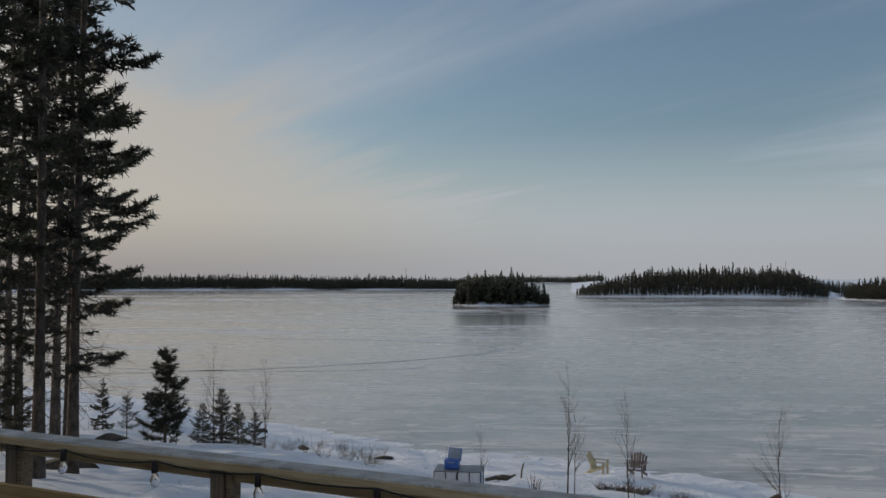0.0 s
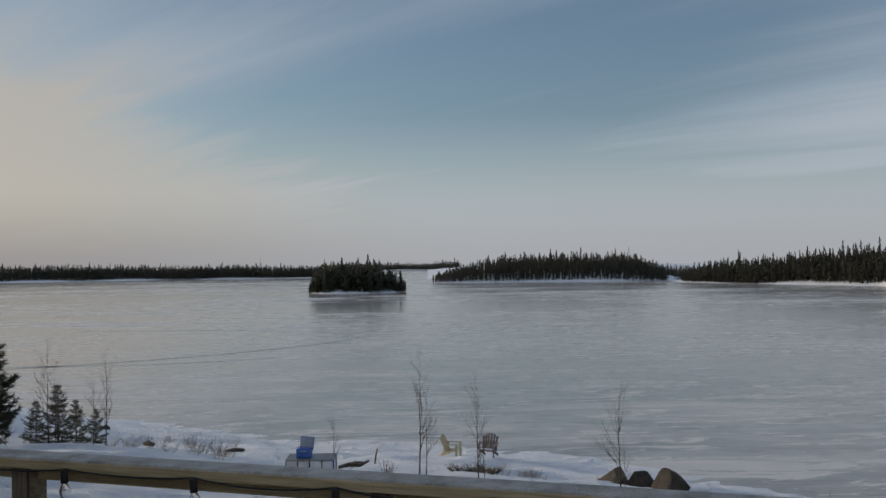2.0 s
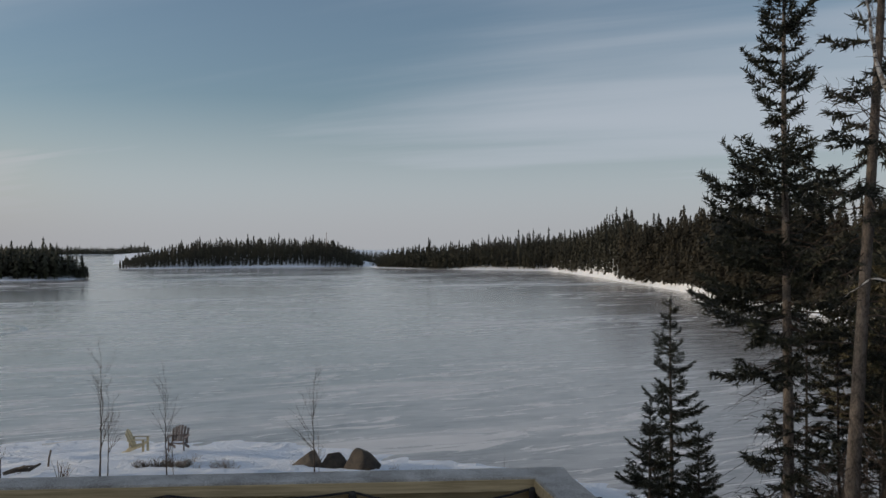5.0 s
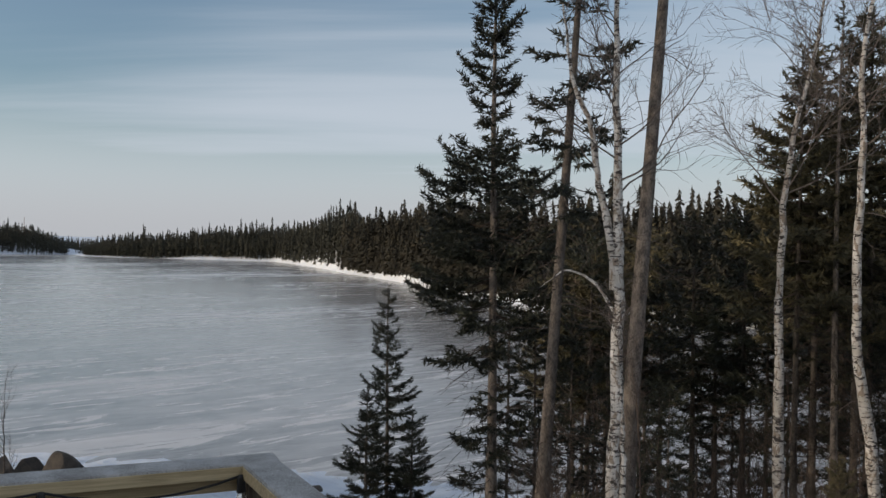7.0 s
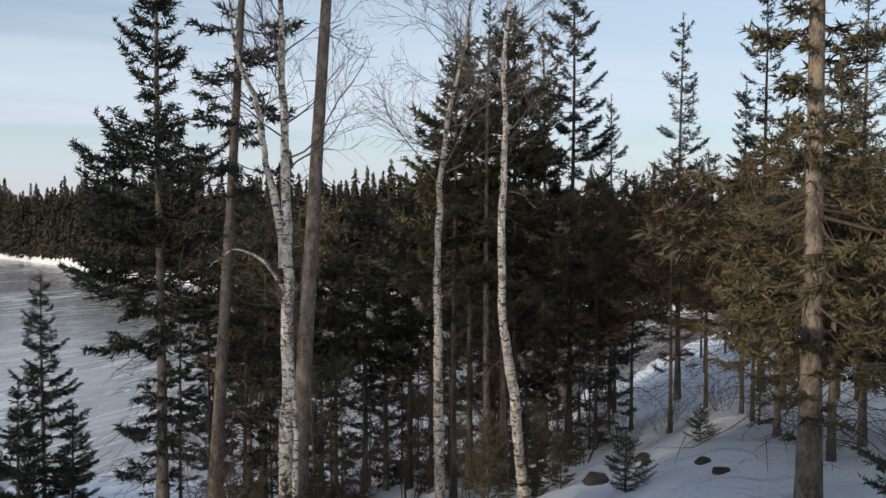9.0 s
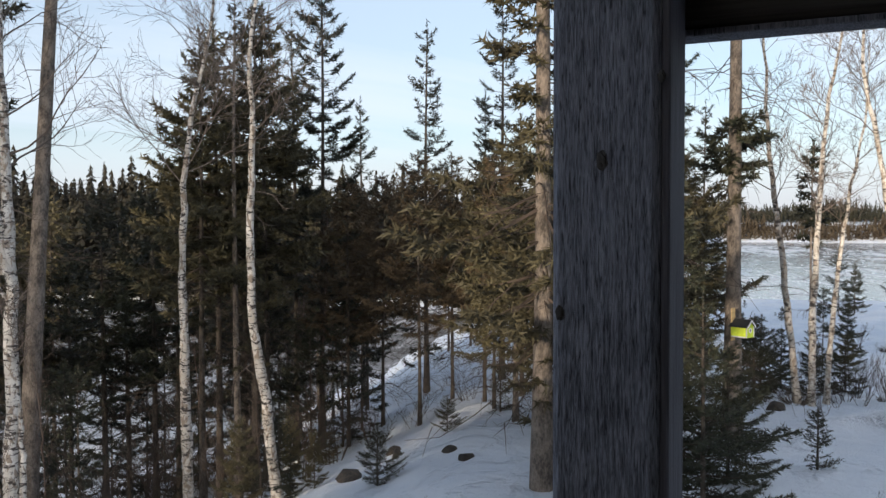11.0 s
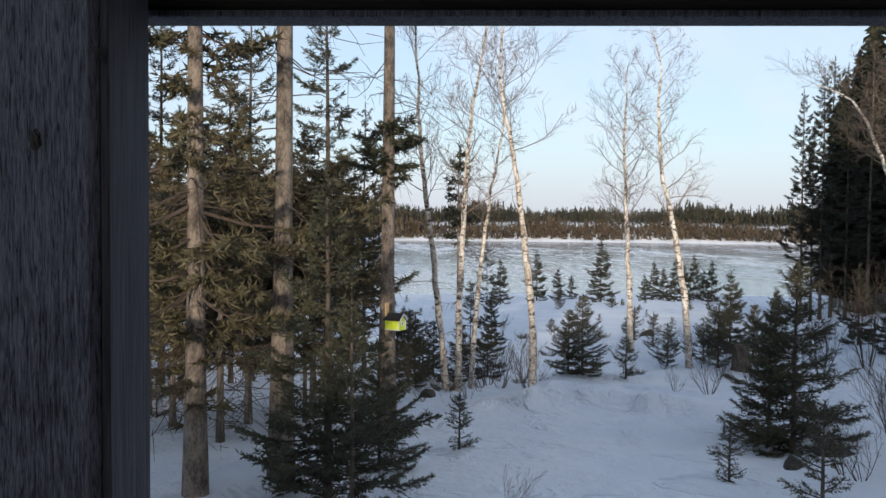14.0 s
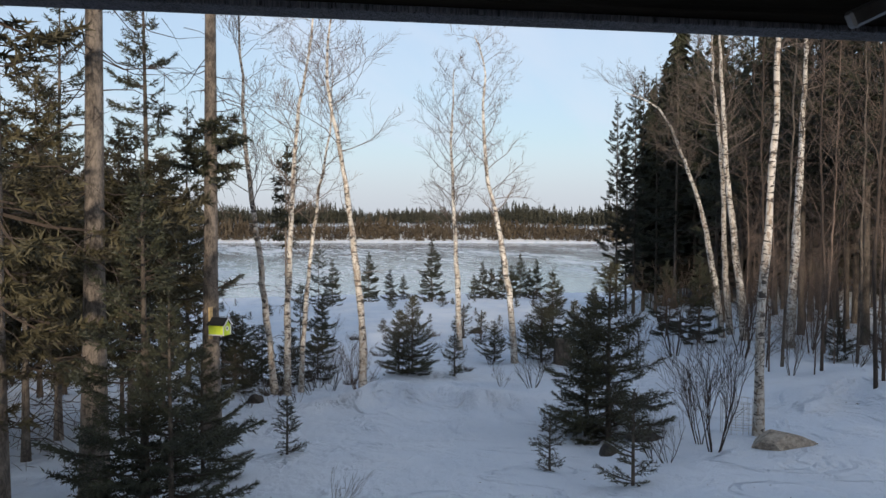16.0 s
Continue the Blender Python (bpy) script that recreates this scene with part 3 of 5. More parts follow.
def conifer_wood(name, spots, label, layers, arms, mat, tall=(6, 11), wide=0.26, seed=3, grow=None):
    """A far wood: many small conifers of ragged tiers in one mesh."""
    rng = np.random.default_rng(seed)
    spots = np.asarray(spots)
    count = len(spots)
    z0 = height(spots[:, 0], spots[:, 1])
    size = (tall[0] + (tall[1] - tall[0]) * rng.random(count) ** 1.5) * (0.85 + 0.35 * rng.random(count) ** 3)
    size = size * np.where(rng.random(count) < 0.10, rng.uniform(1.1, 1.38, count), 1.0)
    if grow is not None:
        size = size * grow(spots)
    slim = size ** 0.8 * 1.5 * wide * rng.uniform(0.6, 1.15, count)
    k = np.arange(layers)
    f = (k + 0.3) / layers
    tris = []
    for j in range(arms):
        turn = rng.random((count, layers)) * 6.28
        reach = slim[:, None] * 0.5 * (1 - f[None]) ** 0.65 * rng.uniform(0.45, 1.2, (count, layers)) + 0.18
        zt = z0[:, None] + size[:, None] * (0.10 + 0.90 * f[None] + rng.normal(size=(count, layers)) * 0.012)
        drop = size[:, None] / layers * rng.uniform(0.7, 1.5, (count, layers))
        w = rng.uniform(0.28, 0.62, (count, layers))
        apex = np.stack([np.broadcast_to(spots[:, :1], zt.shape), np.broadcast_to(spots[:, 1:2], zt.shape), zt + drop * 0.7], -1)
        low = []
        for sign in (-1, 1):
            low.append(np.stack([spots[:, :1] + np.cos(turn + sign * w) * reach, spots[:, 1:2] + np.sin(turn + sign * w) * reach, zt - drop * rng.uniform(0.0, 0.5, zt.shape)], -1))
        tris.append(np.stack([apex, low[0], low[1]], 2).reshape(-1, 3, 3))
    b = Build()
    b.soup(np.concatenate(tris))
    tip = []
    for sign in (-1, 1):
        tip.append(np.stack([spots[:, 0] + sign * 0.20, spots[:, 1], z0 + size * 0.86], -1))
    tip.append(np.stack([spots[:, 0], spots[:, 1], z0 + size * 0.96], -1))
    b.soup(np.stack(tip, 1))
    trunk = []
    for sign in (-1, 1):
        trunk.append(np.stack([spots[:, 0] + sign * 0.12, spots[:, 1] - sign * 0.05, z0 - 0.3], -1))
    trunk.append(np.stack([spots[:, 0], spots[:, 1], z0 + size * 0.9], -1))
    b.soup(np.stack(trunk, 1))
    return tagged(part(name, b, mat), label, "forest", kind="stuff")


def band(seed, a0, a1, step, depth, start=2.0, thin=0.0):
    """Scattered spots on the far shore between two bearings, in rows back from the water."""
    rng = np.random.default_rng(seed)
    spots = []
    for row in range(depth):
        a = a0
        while a < a1:
            far = float(np.interp(a, FAR_A, FAR_R))
            if rng.random() > thin:
                r = far + start + row * step * 1.5 + rng.uniform(0, step * 1.4)
                p = bearing(a + rng.normal() * 0.02, r)
                spots.append((p.x, p.y))
            a += math.degrees(step * rng.uniform(0.5, 1.3) / far)
    return spots


# ---- far shores ----
conifer_wood("far_shore_forest", band(1, -32, 5.0, 1.7, 10), "dark spruce forest along the far lake shore", 6, 4, FAR_NEEDLE, (6.5, 8.8), 0.40, 1)
rng = np.random.default_rng(2)
conifer_wood("horizon_forest", [tuple(bearing(a, 1500 + 60 * rng.random())[:2]) for a in np.linspace(2.0, 10.6, 420)], "low dark treeline on the distant shore", 5, 4, FAR_NEEDLE, (10, 13.5), 0.5, 2)
conifer_wood("hill_forest", band(3, 8.9, 24.2, 1.7, 18, 0.3), "dark spruce forest on a low hill across the ice", 9, 5, FAR_NEEDLE, (3.8, 8.0), 0.30, 3, lambda p: np.interp(np.degrees(np.arctan2(p[:, 0], p[:, 1])), [8.9, 10.5, 13, 22, 24.2], [0.35, 0.75, 1.0, 1.0, 0.6]))
conifer_wood("marsh_scrub", band(4, 20.5, 27.0, 4.0, 10, 14.0, 0.3), "small scattered spruces on a snowy marsh", 5, 3, FAR_NEEDLE, (1.5, 3.0), 0.4, 4)
conifer_wood("point_forest", band(5, 25.2, 42.6, 1.25, 20, 0.6), "spruce forest on a wooded point along the shore", 11, 5, FAR_NEEDLE, (4.4, 8.8), 0.28, 5, lambda p: np.interp(np.degrees(np.arctan2(p[:, 0], p[:, 1])), [25.2, 26.5, 30], [0.5, 0.8, 1.0]))
conifer_wood("ridge_forest", band(6, 41.3, 101, 0.9, 20, 0.1), "tall brown and green spruce forest on the bay's far bank", 16, 7, RIDGE_NEEDLE, (3.6, 8.8), 0.30, 6, lambda p: 1.0 + 0.14 * np.sin(p[:, 0] * 0.31) * np.sin(p[:, 1] * 0.23 + 1.0))
conifer_wood("shore_scrub", band(15, 42, 101, 0.9, 3, 0.2), "low dark scrub at the foot of the bay's forest", 6, 5, RIDGE_NEEDLE, (2.0, 4.5), 0.45, 15)
conifer_wood("pond_far_scrub", band(7, 100.5, 150, 1.3, 10, 1.0, 0.1), "brown scrub along the opposite shore", 5, 5, SCRUB, (2.0, 5.2), 0.55, 7, lambda p: 1.0 + 0.35 * np.sin(np.arctan2(p[:, 0], p[:, 1]) * 61) * np.sin(np.arctan2(p[:, 0], p[:, 1]) * 23))
conifer_wood("pond_far_forest", band(8, 100.5, 150, 1.7, 16, 34.0), "low spruce forest on the rise across the ice", 8, 4, FAR_NEEDLE, (4.0, 7.5), 0.33, 8, lambda p: 1.05 + 0.35 * np.sin(np.arctan2(p[:, 0], p[:, 1]) * 37) * np.sin(np.arctan2(p[:, 0], p[:, 1]) * 17))
conifer_wood("marsh_back_forest", band(14, 20.5, 27.0, 1.9, 8, 70.0), "dark spruce forest behind the snowy marsh", 7, 4, FAR_NEEDLE, (4.5, 7.5), 0.33, 14)
conifer_wood("backing_wood", [(math.sin(radians(a)) * r, math.cos(radians(a)) * r) for a, r in zip(np.linspace(131.5, 165, 420), 42 + 38 * np.random.default_rng(77).random(420))], "dense dark spruce wood behind the clearing", 42, 10, NEEDLE, (10, 15), 0.27, 12)
rng = np.random.default_rng(11)
spots = []
while len(spots) < 260:
    u, v = rng.uniform(-1, 1, 2)
    if u * u + v * v < 0.95:
        spots.append((19.0 + 16.5 * u, 284.0 + 10 * v))
conifer_wood("island_spruces", spots, "dense dark spruces covering a small island", 11, 7, NEEDLE, (3.6, 8.8), 0.34, 9, lambda p: 1.12 - 0.40 * np.abs((p[:, 0] - 18.0) / 17.0) ** 2.2)


# ---- near trees ----
TALL = spruce_shapes(21, 16.0, 0.18, 3.5, bare=0.20, whorl=0.40, limbs=5, droop=0.34, gap=0.22, dead=30, clump=0.12, clump_width=0.034, spacing=0.017, ragged=0.55, inner=0.35, taper=0.6)
TALL_B = spruce_shapes(22, 15.0, 0.17, 3.4, bare=0.14, whorl=0.38, limbs=5, droop=0.42, gap=0.30, dead=26, clump=0.12, clump_width=0.034, spacing=0.017, ragged=0.55, inner=0.35, taper=0.6)
SPIRE = spruce_shapes(23, 12.0, 0.17, 3.1, taper=0.62, bare=0.12, whorl=0.46, limbs=5, droop=0.36, gap=0.26, dead=10, clump=0.115, clump_width=0.032, spacing=0.022, ragged=0.55, inner=0.25)
DENSE = spruce_shapes(24, 8.0, 0.11, 3.9, bare=0.44, whorl=0.30, limbs=6, droop=0.38, gap=0.12, clump=0.13, clump_width=0.038, spacing=0.024, needle=OLIVE_NEEDLE, shaggy=0.25, taper=0.6, dead=46, ragged=0.5)
DENSE_B = spruce_shapes(34, 7.0, 0.15, 3.4, bare=0.10, whorl=0.30, limbs=6, droop=0.25, gap=0.2, clump=0.15, clump_width=0.04, spacing=0.028, needle=OLIVE_NEEDLE, shaggy=0.15, taper=0.5, dead=26, ragged=0.5, inner=0.3)
CANOPY = spruce_shapes(48, 4.6, 0.13, 3.8, bare=0.37, whorl=0.24, limbs=6, droop=0.30, gap=0.12, clump=0.10, clump_width=0.028, spacing=0.017, needle=OLIVE_NEEDLE, bark=GREY_BARK, shaggy=0.2, taper=0.42, dead=26, ragged=0.45, inner=0.12)
LAYERED = spruce_shapes(40, 5.0, 0.07, 3.1, bare=0.05, whorl=0.40, limbs=6, droop=0.20, gap=0.28, clump=0.10, clump_width=0.03, spacing=0.018, taper=0.6, dead=30, ragged=0.5, inner=0.2)
RUSSET = spruce_shapes(43, 7.5, 0.10, 3.0, bare=0.38, whorl=0.30, limbs=6, droop=0.3, gap=0.15, clump=0.11, clump_width=0.030, spacing=0.022, needle=RUST_NEEDLE, shaggy=0.2, taper=0.55, dead=40, ragged=0.5, inner=0.2)
YOUNG = spruce_shapes(25, 2.0, 0.06, 2.0, bare=0.02, whorl=0.17, limbs=6, droop=-0.12, gap=0.08, twig=0.055, clump=0.065, clump_width=0.014, spacing=0.016, needle=FRESH_NEEDLE, taper=0.8, ragged=0.6)
BUSHY = spruce_shapes(44, 2.6, 0.07, 2.2, bare=0.02, whorl=0.17, limbs=7, droop=0.02, gap=0.2, twig=0.05, clump=0.055, clump_width=0.011, spacing=0.0085, needle=FRESH_NEEDLE, taper=0.85, ragged=0.45, inner=0.1)
SAPLING = spruce_shapes(26, 1.0, 0.03, 0.72, bare=0.05, whorl=0.14, limbs=5, droop=-0.1, gap=0.1, twig=0.05, clump=0.038, clump_width=0.010, spacing=0.008, needle=FRESH_NEEDLE)
THIN = spruce_shapes(27, 6.0, 0.11, 2.75, bare=0.03, whorl=0.24, limbs=5, droop=0.25, gap=0.24, twig=0.055, clump=0.075, clump_width=0.02, spacing=0.010, taper=0.8, ragged=0.6, inner=0.15, dead=14)
FIR = spruce_shapes(28, 4.0, 0.09, 2.9, bare=0.02, whorl=0.24, limbs=6, droop=0.14, gap=0.12, twig=0.06, clump=0.075, clump_width=0.02, spacing=0.011, taper=0.9, inner=0.1, ragged=0.5)
PINE = spruce_shapes(29, 3.0, 0.08, 2.1, bare=0.03, whorl=0.30, limbs=6, droop=-0.35, gap=0.05, twig=0.10, clump=0.15, clump_width=0.026, spacing=0.009)
LOFTY = spruce_shapes(30, 17.0, 0.29, 3.0, bare=0.60, whorl=0.45, limbs=5, droop=0.5, gap=0.25, dead=26, low=0.5, clump=0.13, clump_width=0.04, spacing=0.03, bark=GREY_BARK, ragged=0.6, inner=0.4, lean=0.066)
LEANING = spruce_shapes(31, 13.0, 0.22, 2.9, bare=0.40, whorl=0.40, limbs=5, droop=0.5, gap=0.2, dead=50, low=0.5, clump=0.12, clump_width=0.035, spacing=0.026, bark=GREY_BARK, ragged=0.55, inner=0.3, lean=0.058)
LOFTY_B = spruce_shapes(31, 15.0, 0.22, 3.0, bare=0.28, whorl=0.55, limbs=4, droop=0.7, gap=0.25, dead=80, clump=0.12, clump_width=0.035, spacing=0.026, needle=OLIVE_NEEDLE, bark=GREY_BARK, ragged=0.6, inner=0.5)
LOFTY_C = spruce_shapes(39, 17.0, 0.25, 3.4, bare=0.42, whorl=0.5, limbs=5, droop=0.45, gap=0.2, dead=36, low=0.36, clump=0.12, clump_width=0.035, spacing=0.028, needle=OLIVE_NEEDLE, bark=GREY_BARK, ragged=0.5, inner=0.3, lean=0.05)
NESTED = spruce_shapes(45, 16.0, 0.25, 3.4, bare=0.05, whorl=0.20, limbs=6, droop=0.35, gap=0.12, dead=34, low=0.4, clump=0.11, clump_width=0.03, spacing=0.012, bark=GREY_BARK, ragged=0.3, inner=0.1, lean=0.03,
                       profile=([0, 0.262, 0.277, 0.312, 0.327, 0.55, 0.6, 1.0], [0, 0, 0.42, 0.36, 0, 0, 0.5, 0.1]))
CORNER = spruce_shapes(46, 11.6, 0.21, 3.5, bare=0.06, whorl=0.30, limbs=6, droop=0.34, gap=0.16, dead=60, low=0.40, clump=0.12, clump_width=0.034, spacing=0.02, bark=GREY_BARK, ragged=0.45, inner=0.2,
                       profile=([0, 0.07, 0.10, 0.20, 0.24, 0.30, 0.36, 0.56, 0.63, 0.67, 0.75, 0.9, 1.0], [0, 0, 0.5, 0.45, 0.15, 0.3, 1.0, 0.95, 0.6, 0.16, 0.42, 0.28, 0.05]))
SHELTER = spruce_shapes(47, 14.0, 0.20, 3.7, bare=0.04, whorl=0.26, limbs=6, droop=0.42, gap=0.18, dead=36, low=0.30, clump=0.11, clump_width=0.028, spacing=0.016, needle=OLIVE_NEEDLE, bark=GREY_BARK, ragged=0.5, inner=0.25, shaggy=0.12,
                        profile=([0, 0.06, 0.08, 0.10, 0.14, 0.17, 0.235, 0.26, 0.28, 0.40, 0.6, 1.0], [0, 0, 0.22, 0.15, 0.2, 0.8, 1.0, 0.5, 0.12, 0.5, 0.45, 0.05]))
HIGH = spruce_shapes(36, 9.0, 0.13, 3.7, needle=OLIVE_NEEDLE, bare=0.46, whorl=0.34, limbs=6, droop=0.34, gap=0.2, dead=40, clump=0.13, clump_width=0.04, spacing=0.024, ragged=0.5, inner=0.25)
SPRIG = spruce_shapes(37, 4.9, 0.05, 1.5, bare=0.66, whorl=0.30, limbs=4, droop=0.2, gap=0.2, dead=16, clump=0.11, clump_width=0.035, spacing=0.016, bark=GREY_BARK)
BRUSHY = spruce_shapes(38, 3.2, 0.07, 2.6, bare=0.02, whorl=0.24, limbs=6, droop=0.15, gap=0.25, clump=0.12, clump_width=0.035, spacing=0.022, needle=OLIVE_NEEDLE, shaggy=0.2, taper=0.7, dead=20, ragged=0.6, inner=0.2)
WOOD = spruce_shapes(49, 7.0, 0.14, 3.2, bare=0.45, whorl=0.30, limbs=6, droop=0.32, gap=0.2, clump=0.13, clump_width=0.034, spacing=0.022, shaggy=0.1, taper=0.55, dead=40, ragged=0.55, inner=0.3)

# the clump of old spruces on the lake side
for a, r, kind, turn, size, tilt in ((-25.2, 17.6, TALL, 20, 1.05, 0), (-23.3, 19.5, TALL_B, 140, 1.15, -1), (-26.9, 30.0, TALL_B, 60, 1.25, 0), (-26.3, 31.0, TALL, 200, 1.2, 0),
                                     (-24.3, 27.0, TALL, 300, 1.2, 3), (-23.6, 24.0, TALL_B, 250, 1.0, 0), (-30.5, 22.0, TALL, 90, 1.1, 0), (-29, 17, TALL_B, 10, 1.05, 0)):
    plant("spruce_tree", kind, place(rest(a, r), turn, size, (0, tilt)), "tall old spruce with dark drooping boughs and a bare lower trunk", group="spruces by the lake")
for a, r, kind, turn, size, label in (
        (-17.9, 28.0, PINE, 0, 1.0, "young dark green pine with upswept branches in the snow"), (-14.4, 31.0, BUSHY, 30, 0.76, "small bushy spruce on the snowy slope"),
        (-15.6, 30.5, BUSHY, 80, 0.54, "small bushy spruce on the snowy slope"), (-12.3, 34.0, BUSHY, 120, 0.5, "small bushy spruce on the snowy slope"), (-13.4, 32.5, BUSHY, 10, 0.62, "small bushy spruce on the snowy slope"),
        (-21.6, 33.0, FIR, 60, 0.45, "low dark fir beside the old spruces"), (-20.2, 34.0, SAPLING, 60, 1.3, "low dark fir beside the old spruces"), (-26.5, 28.0, FIR, 0, 0.6, "low dark fir beside the old spruces"),
        (-27.8, 26.0, FIR, 100, 0.7, "low dark fir beside the old spruces")):
    plant("young_conifer", kind, place(rest(a, r, 0.05), turn, size), label, group="young conifers on the slope")

# spruces at the corner of the deck's view, over the bay
DROOPING = "dark spruce with dense drooping boughs"
POINTED = "narrow pointed spruce standing above the thicket"
for a, r, kind, turn, size, label in (
        (44.85, 19.0, THIN, 15, 0.85, "slim young spruce with gaps between its drooping boughs"), (43.5, 18.0, FIR, 40, 0.74, "bushy dark young fir below the deck"), (46.5, 18.2, FIR, 90, 0.6, "bushy dark young fir below the deck"),
        (51.8, 17.0, CORNER, 0, 1.0, "tall spruce with a thin open top over a broad dark crown"), (52.8, 19.0, TALL_B, 60, 0.42, DROOPING), (54.6, 20.0, TALL, 20, 0.42, DROOPING),
        (55.0, 14.3, LEANING, -31, 1.0, "leaning spruce with a bare grey trunk and dead twigs"), (60.2, 14.5, LOFTY, -33, 1.0, "tall leaning spruce with a thick bare grey trunk"),
        (72.8, 16.3, LOFTY_B, 100, 0.62, "spruce with a grey trunk and dead lower branches"), (71.6, 17.8, HIGH, 10, 1.05, DROOPING), (74.6, 18.2, HIGH, 100, 1.08, DROOPING), (108.85, 17.7, SPRIG, 20, 1.0, "thin spruce with a few green tufts among the birches"),
        (64.6, 21.0, WOOD, 30, 1.05, DROOPING), (67.6, 20.0, WOOD, 150, 1.0, DROOPING), (58.0, 22.0, WOOD, 250, 1.02, DROOPING), (73.2, 20.0, TALL, 70, 0.60, DROOPING), (70.6, 16.8, HIGH, 300, 0.98, DROOPING), (73.9, 17.2, HIGH, 210, 1.04, DROOPING),
        (78.1, 20.0, TALL, 130, 0.74, DROOPING), (76.4, 21.0, SPIRE, 50, 0.86, DROOPING), (80.6, 30.0, SPIRE, 90, 0.88, POINTED),
        (84.8, 25.0, SPIRE, 200, 0.88, POINTED), (89.7, 22.0, SPIRE, 300, 0.82, POINTED), (88.6, 26.0, TALL_B, 30, 0.56, POINTED),
        (92.3, 9.7, SHELTER, 200, 1.0, "spruce with tangled dead twigs and a broad shaggy lower crown"), (97.6, 10.0, LOFTY_C, -10, 0.92, "tall spruce with a straight bare trunk"), (104.25, 13.4, NESTED, -10, 0.92, "tall spruce with a straight bare trunk carrying a birdhouse"),
        (100.2, 17.0, SPIRE, 20, 0.75, "narrow pointed spruce behind the near trunks"), (102.6, 20.0, SPIRE, 160, 0.52, "dark spruce behind the near trunks"), (95.2, 20.0, SPIRE, 260, 0.75, "narrow pointed spruce behind the near trunks")):
    plant("spruce_tree", kind, place(rest(a, r, 0.05), turn, size), label, group="spruces beside the bay")

for a, r, kind, turn, size in ((93.6, 12.6, CANOPY, 0, 0.82), (95.3, 13.6, CANOPY, 140, 0.86), (99.4, 14.0, CANOPY, 60, 0.86), (90.6, 14.6, CANOPY, 320, 0.80),
                               (88.6, 17.5, DENSE, 0, 0.62), (98.9, 13.6, DENSE, 20, 0.56), (101.2, 16.0, DENSE, 110, 0.56), (91.0, 18.0, DENSE, 10, 0.72),
                               (94.0, 20.0, DENSE, 100, 0.85), (84.4, 17.3, RUSSET, 30, 0.72), (79.8, 18.0, RUSSET, 140, 0.74), (82.0, 19.5, RUSSET, 250, 0.75),
                               (86.5, 20.0, RUSSET, 20, 0.75), (66.0, 21.0, WOOD, 60, 0.84), (62.6, 23.0, WOOD, 160, 0.90), (69.0, 19.5, WOOD, 330, 0.8), (89.2, 16.1, RUSSET, 210, 0.62)):
    plant("thicket_spruce", kind, place(rest(a, r, 0.05), turn, size), "brownish spruce with shaggy boughs between the taller trunks", group="thicket beside the bay")
rng = np.random.default_rng(5)
for q in range(26):
    a = rng.uniform(57.0, 100)
    edge = min(float(np.interp(a, NEAR_A, NEAR_R)) - 1.0, 44.0)
    r = rng.uniform(20.0, edge)
    if a > 78 and r < 23:
        r += 8
    p = rest(a, r, 0.05)
    size = (9 + 0.05 * r - p.z) / 8.0 * rng.uniform(0.75, 1.0)
    plant("thicket_spruce", (DENSE, DENSE, RUSSET)[q % 3], place(p, rng.uniform(0, 360), size), "brownish spruce with shaggy boughs in a dense thicket", group="thicket beside the bay")
for q in range(22):
    a = 54.5 + 26.5 * (q + rng.random()) / 22
    p = rest(a, rng.uniform(15.5, 26), 0.05)
    plant("thicket_spruce", LAYERED, place(p, rng.uniform(0, 360), rng.uniform(0.55, 0.95)), "dark understorey spruce with flat open layers of boughs", group="thicket beside the bay")

BARE = [birch_shapes(60 + k, [(0, 0, -0.2), (0.1 * k, 0.1, 1.5), (0.2, 0.1 * k, 3.2), (0.3, 0.2, 5.0)], 0.06, 30, 0.12, 1.2, 2, bark=BRUSH, twig_mat=BRUSH, fork=5, rise=(0.5, 1.6)) for k in range(3)]
for q in range(48):
    if q < 6:
        a, r, size = rng.uniform(54, 82), rng.uniform(11.5, 17), rng.uniform(0.3, 0.7)
    elif q < 16:
        a = rng.uniform(56, 99)
        r = rng.uniform(17, min(float(np.interp(a, NEAR_A, NEAR_R)) - 1.0, 36.0))
        size = rng.uniform(0.75, 1.15)
    elif q < 30:
        a, r, size = rng.uniform(137.5, 152), rng.uniform(20, 34), rng.uniform(0.8, 1.5)
    else:
        a, r, size = rng.uniform(138.5, 153), rng.uniform(15.5, 22), rng.uniform(0.3, 0.6)
    plant("bare_sapling", BARE[q % 3], place(rest(a, r), rng.uniform(0, 360), size), "thin leafless brown sapling in the undergrowth", group="leafless undergrowth", names=("trunk", "twig_mass"))

STEM = [birch_shapes(64 + k, [(0, 0, -0.2), (0.08, 0.05 * k, 2.0), (0.1 * k, 0.1, 4.5), (0.25, 0.1, 7.0), (0.3, 0.15, 9.5)], 0.06, 26, 0.25, 1.5, 2, bark=(TWIG, BARK, BRUSH)[k], twig_mat=BRUSH, fork=4, rise=(0.4, 1.3)) for k in range(3)]
for q in range(10):
    a, r = 139.0 + 13.5 * (q + rng.random()) / 10, rng.uniform(16.0, 26)
    plant("bare_tree", STEM[q % 3], place(rest(a, r), rng.uniform(0, 360), rng.uniform(0.85, 1.15)), "slim leafless brown tree at the edge of the wood", group="leafless trees of the wood", names=("trunk", "twig_mass"))
for a, r, size in ((145.5, 14.4, 1.0), (145.9, 14.6, 0.8), (142.6, 16.5, 0.9)):
    plant("bare_tree", STEM[0], place(rest(a, r), a * 50, size), "slim leafless brown tree at the edge of the wood", group="leafless trees of the wood", names=("trunk", "twig_mass"))

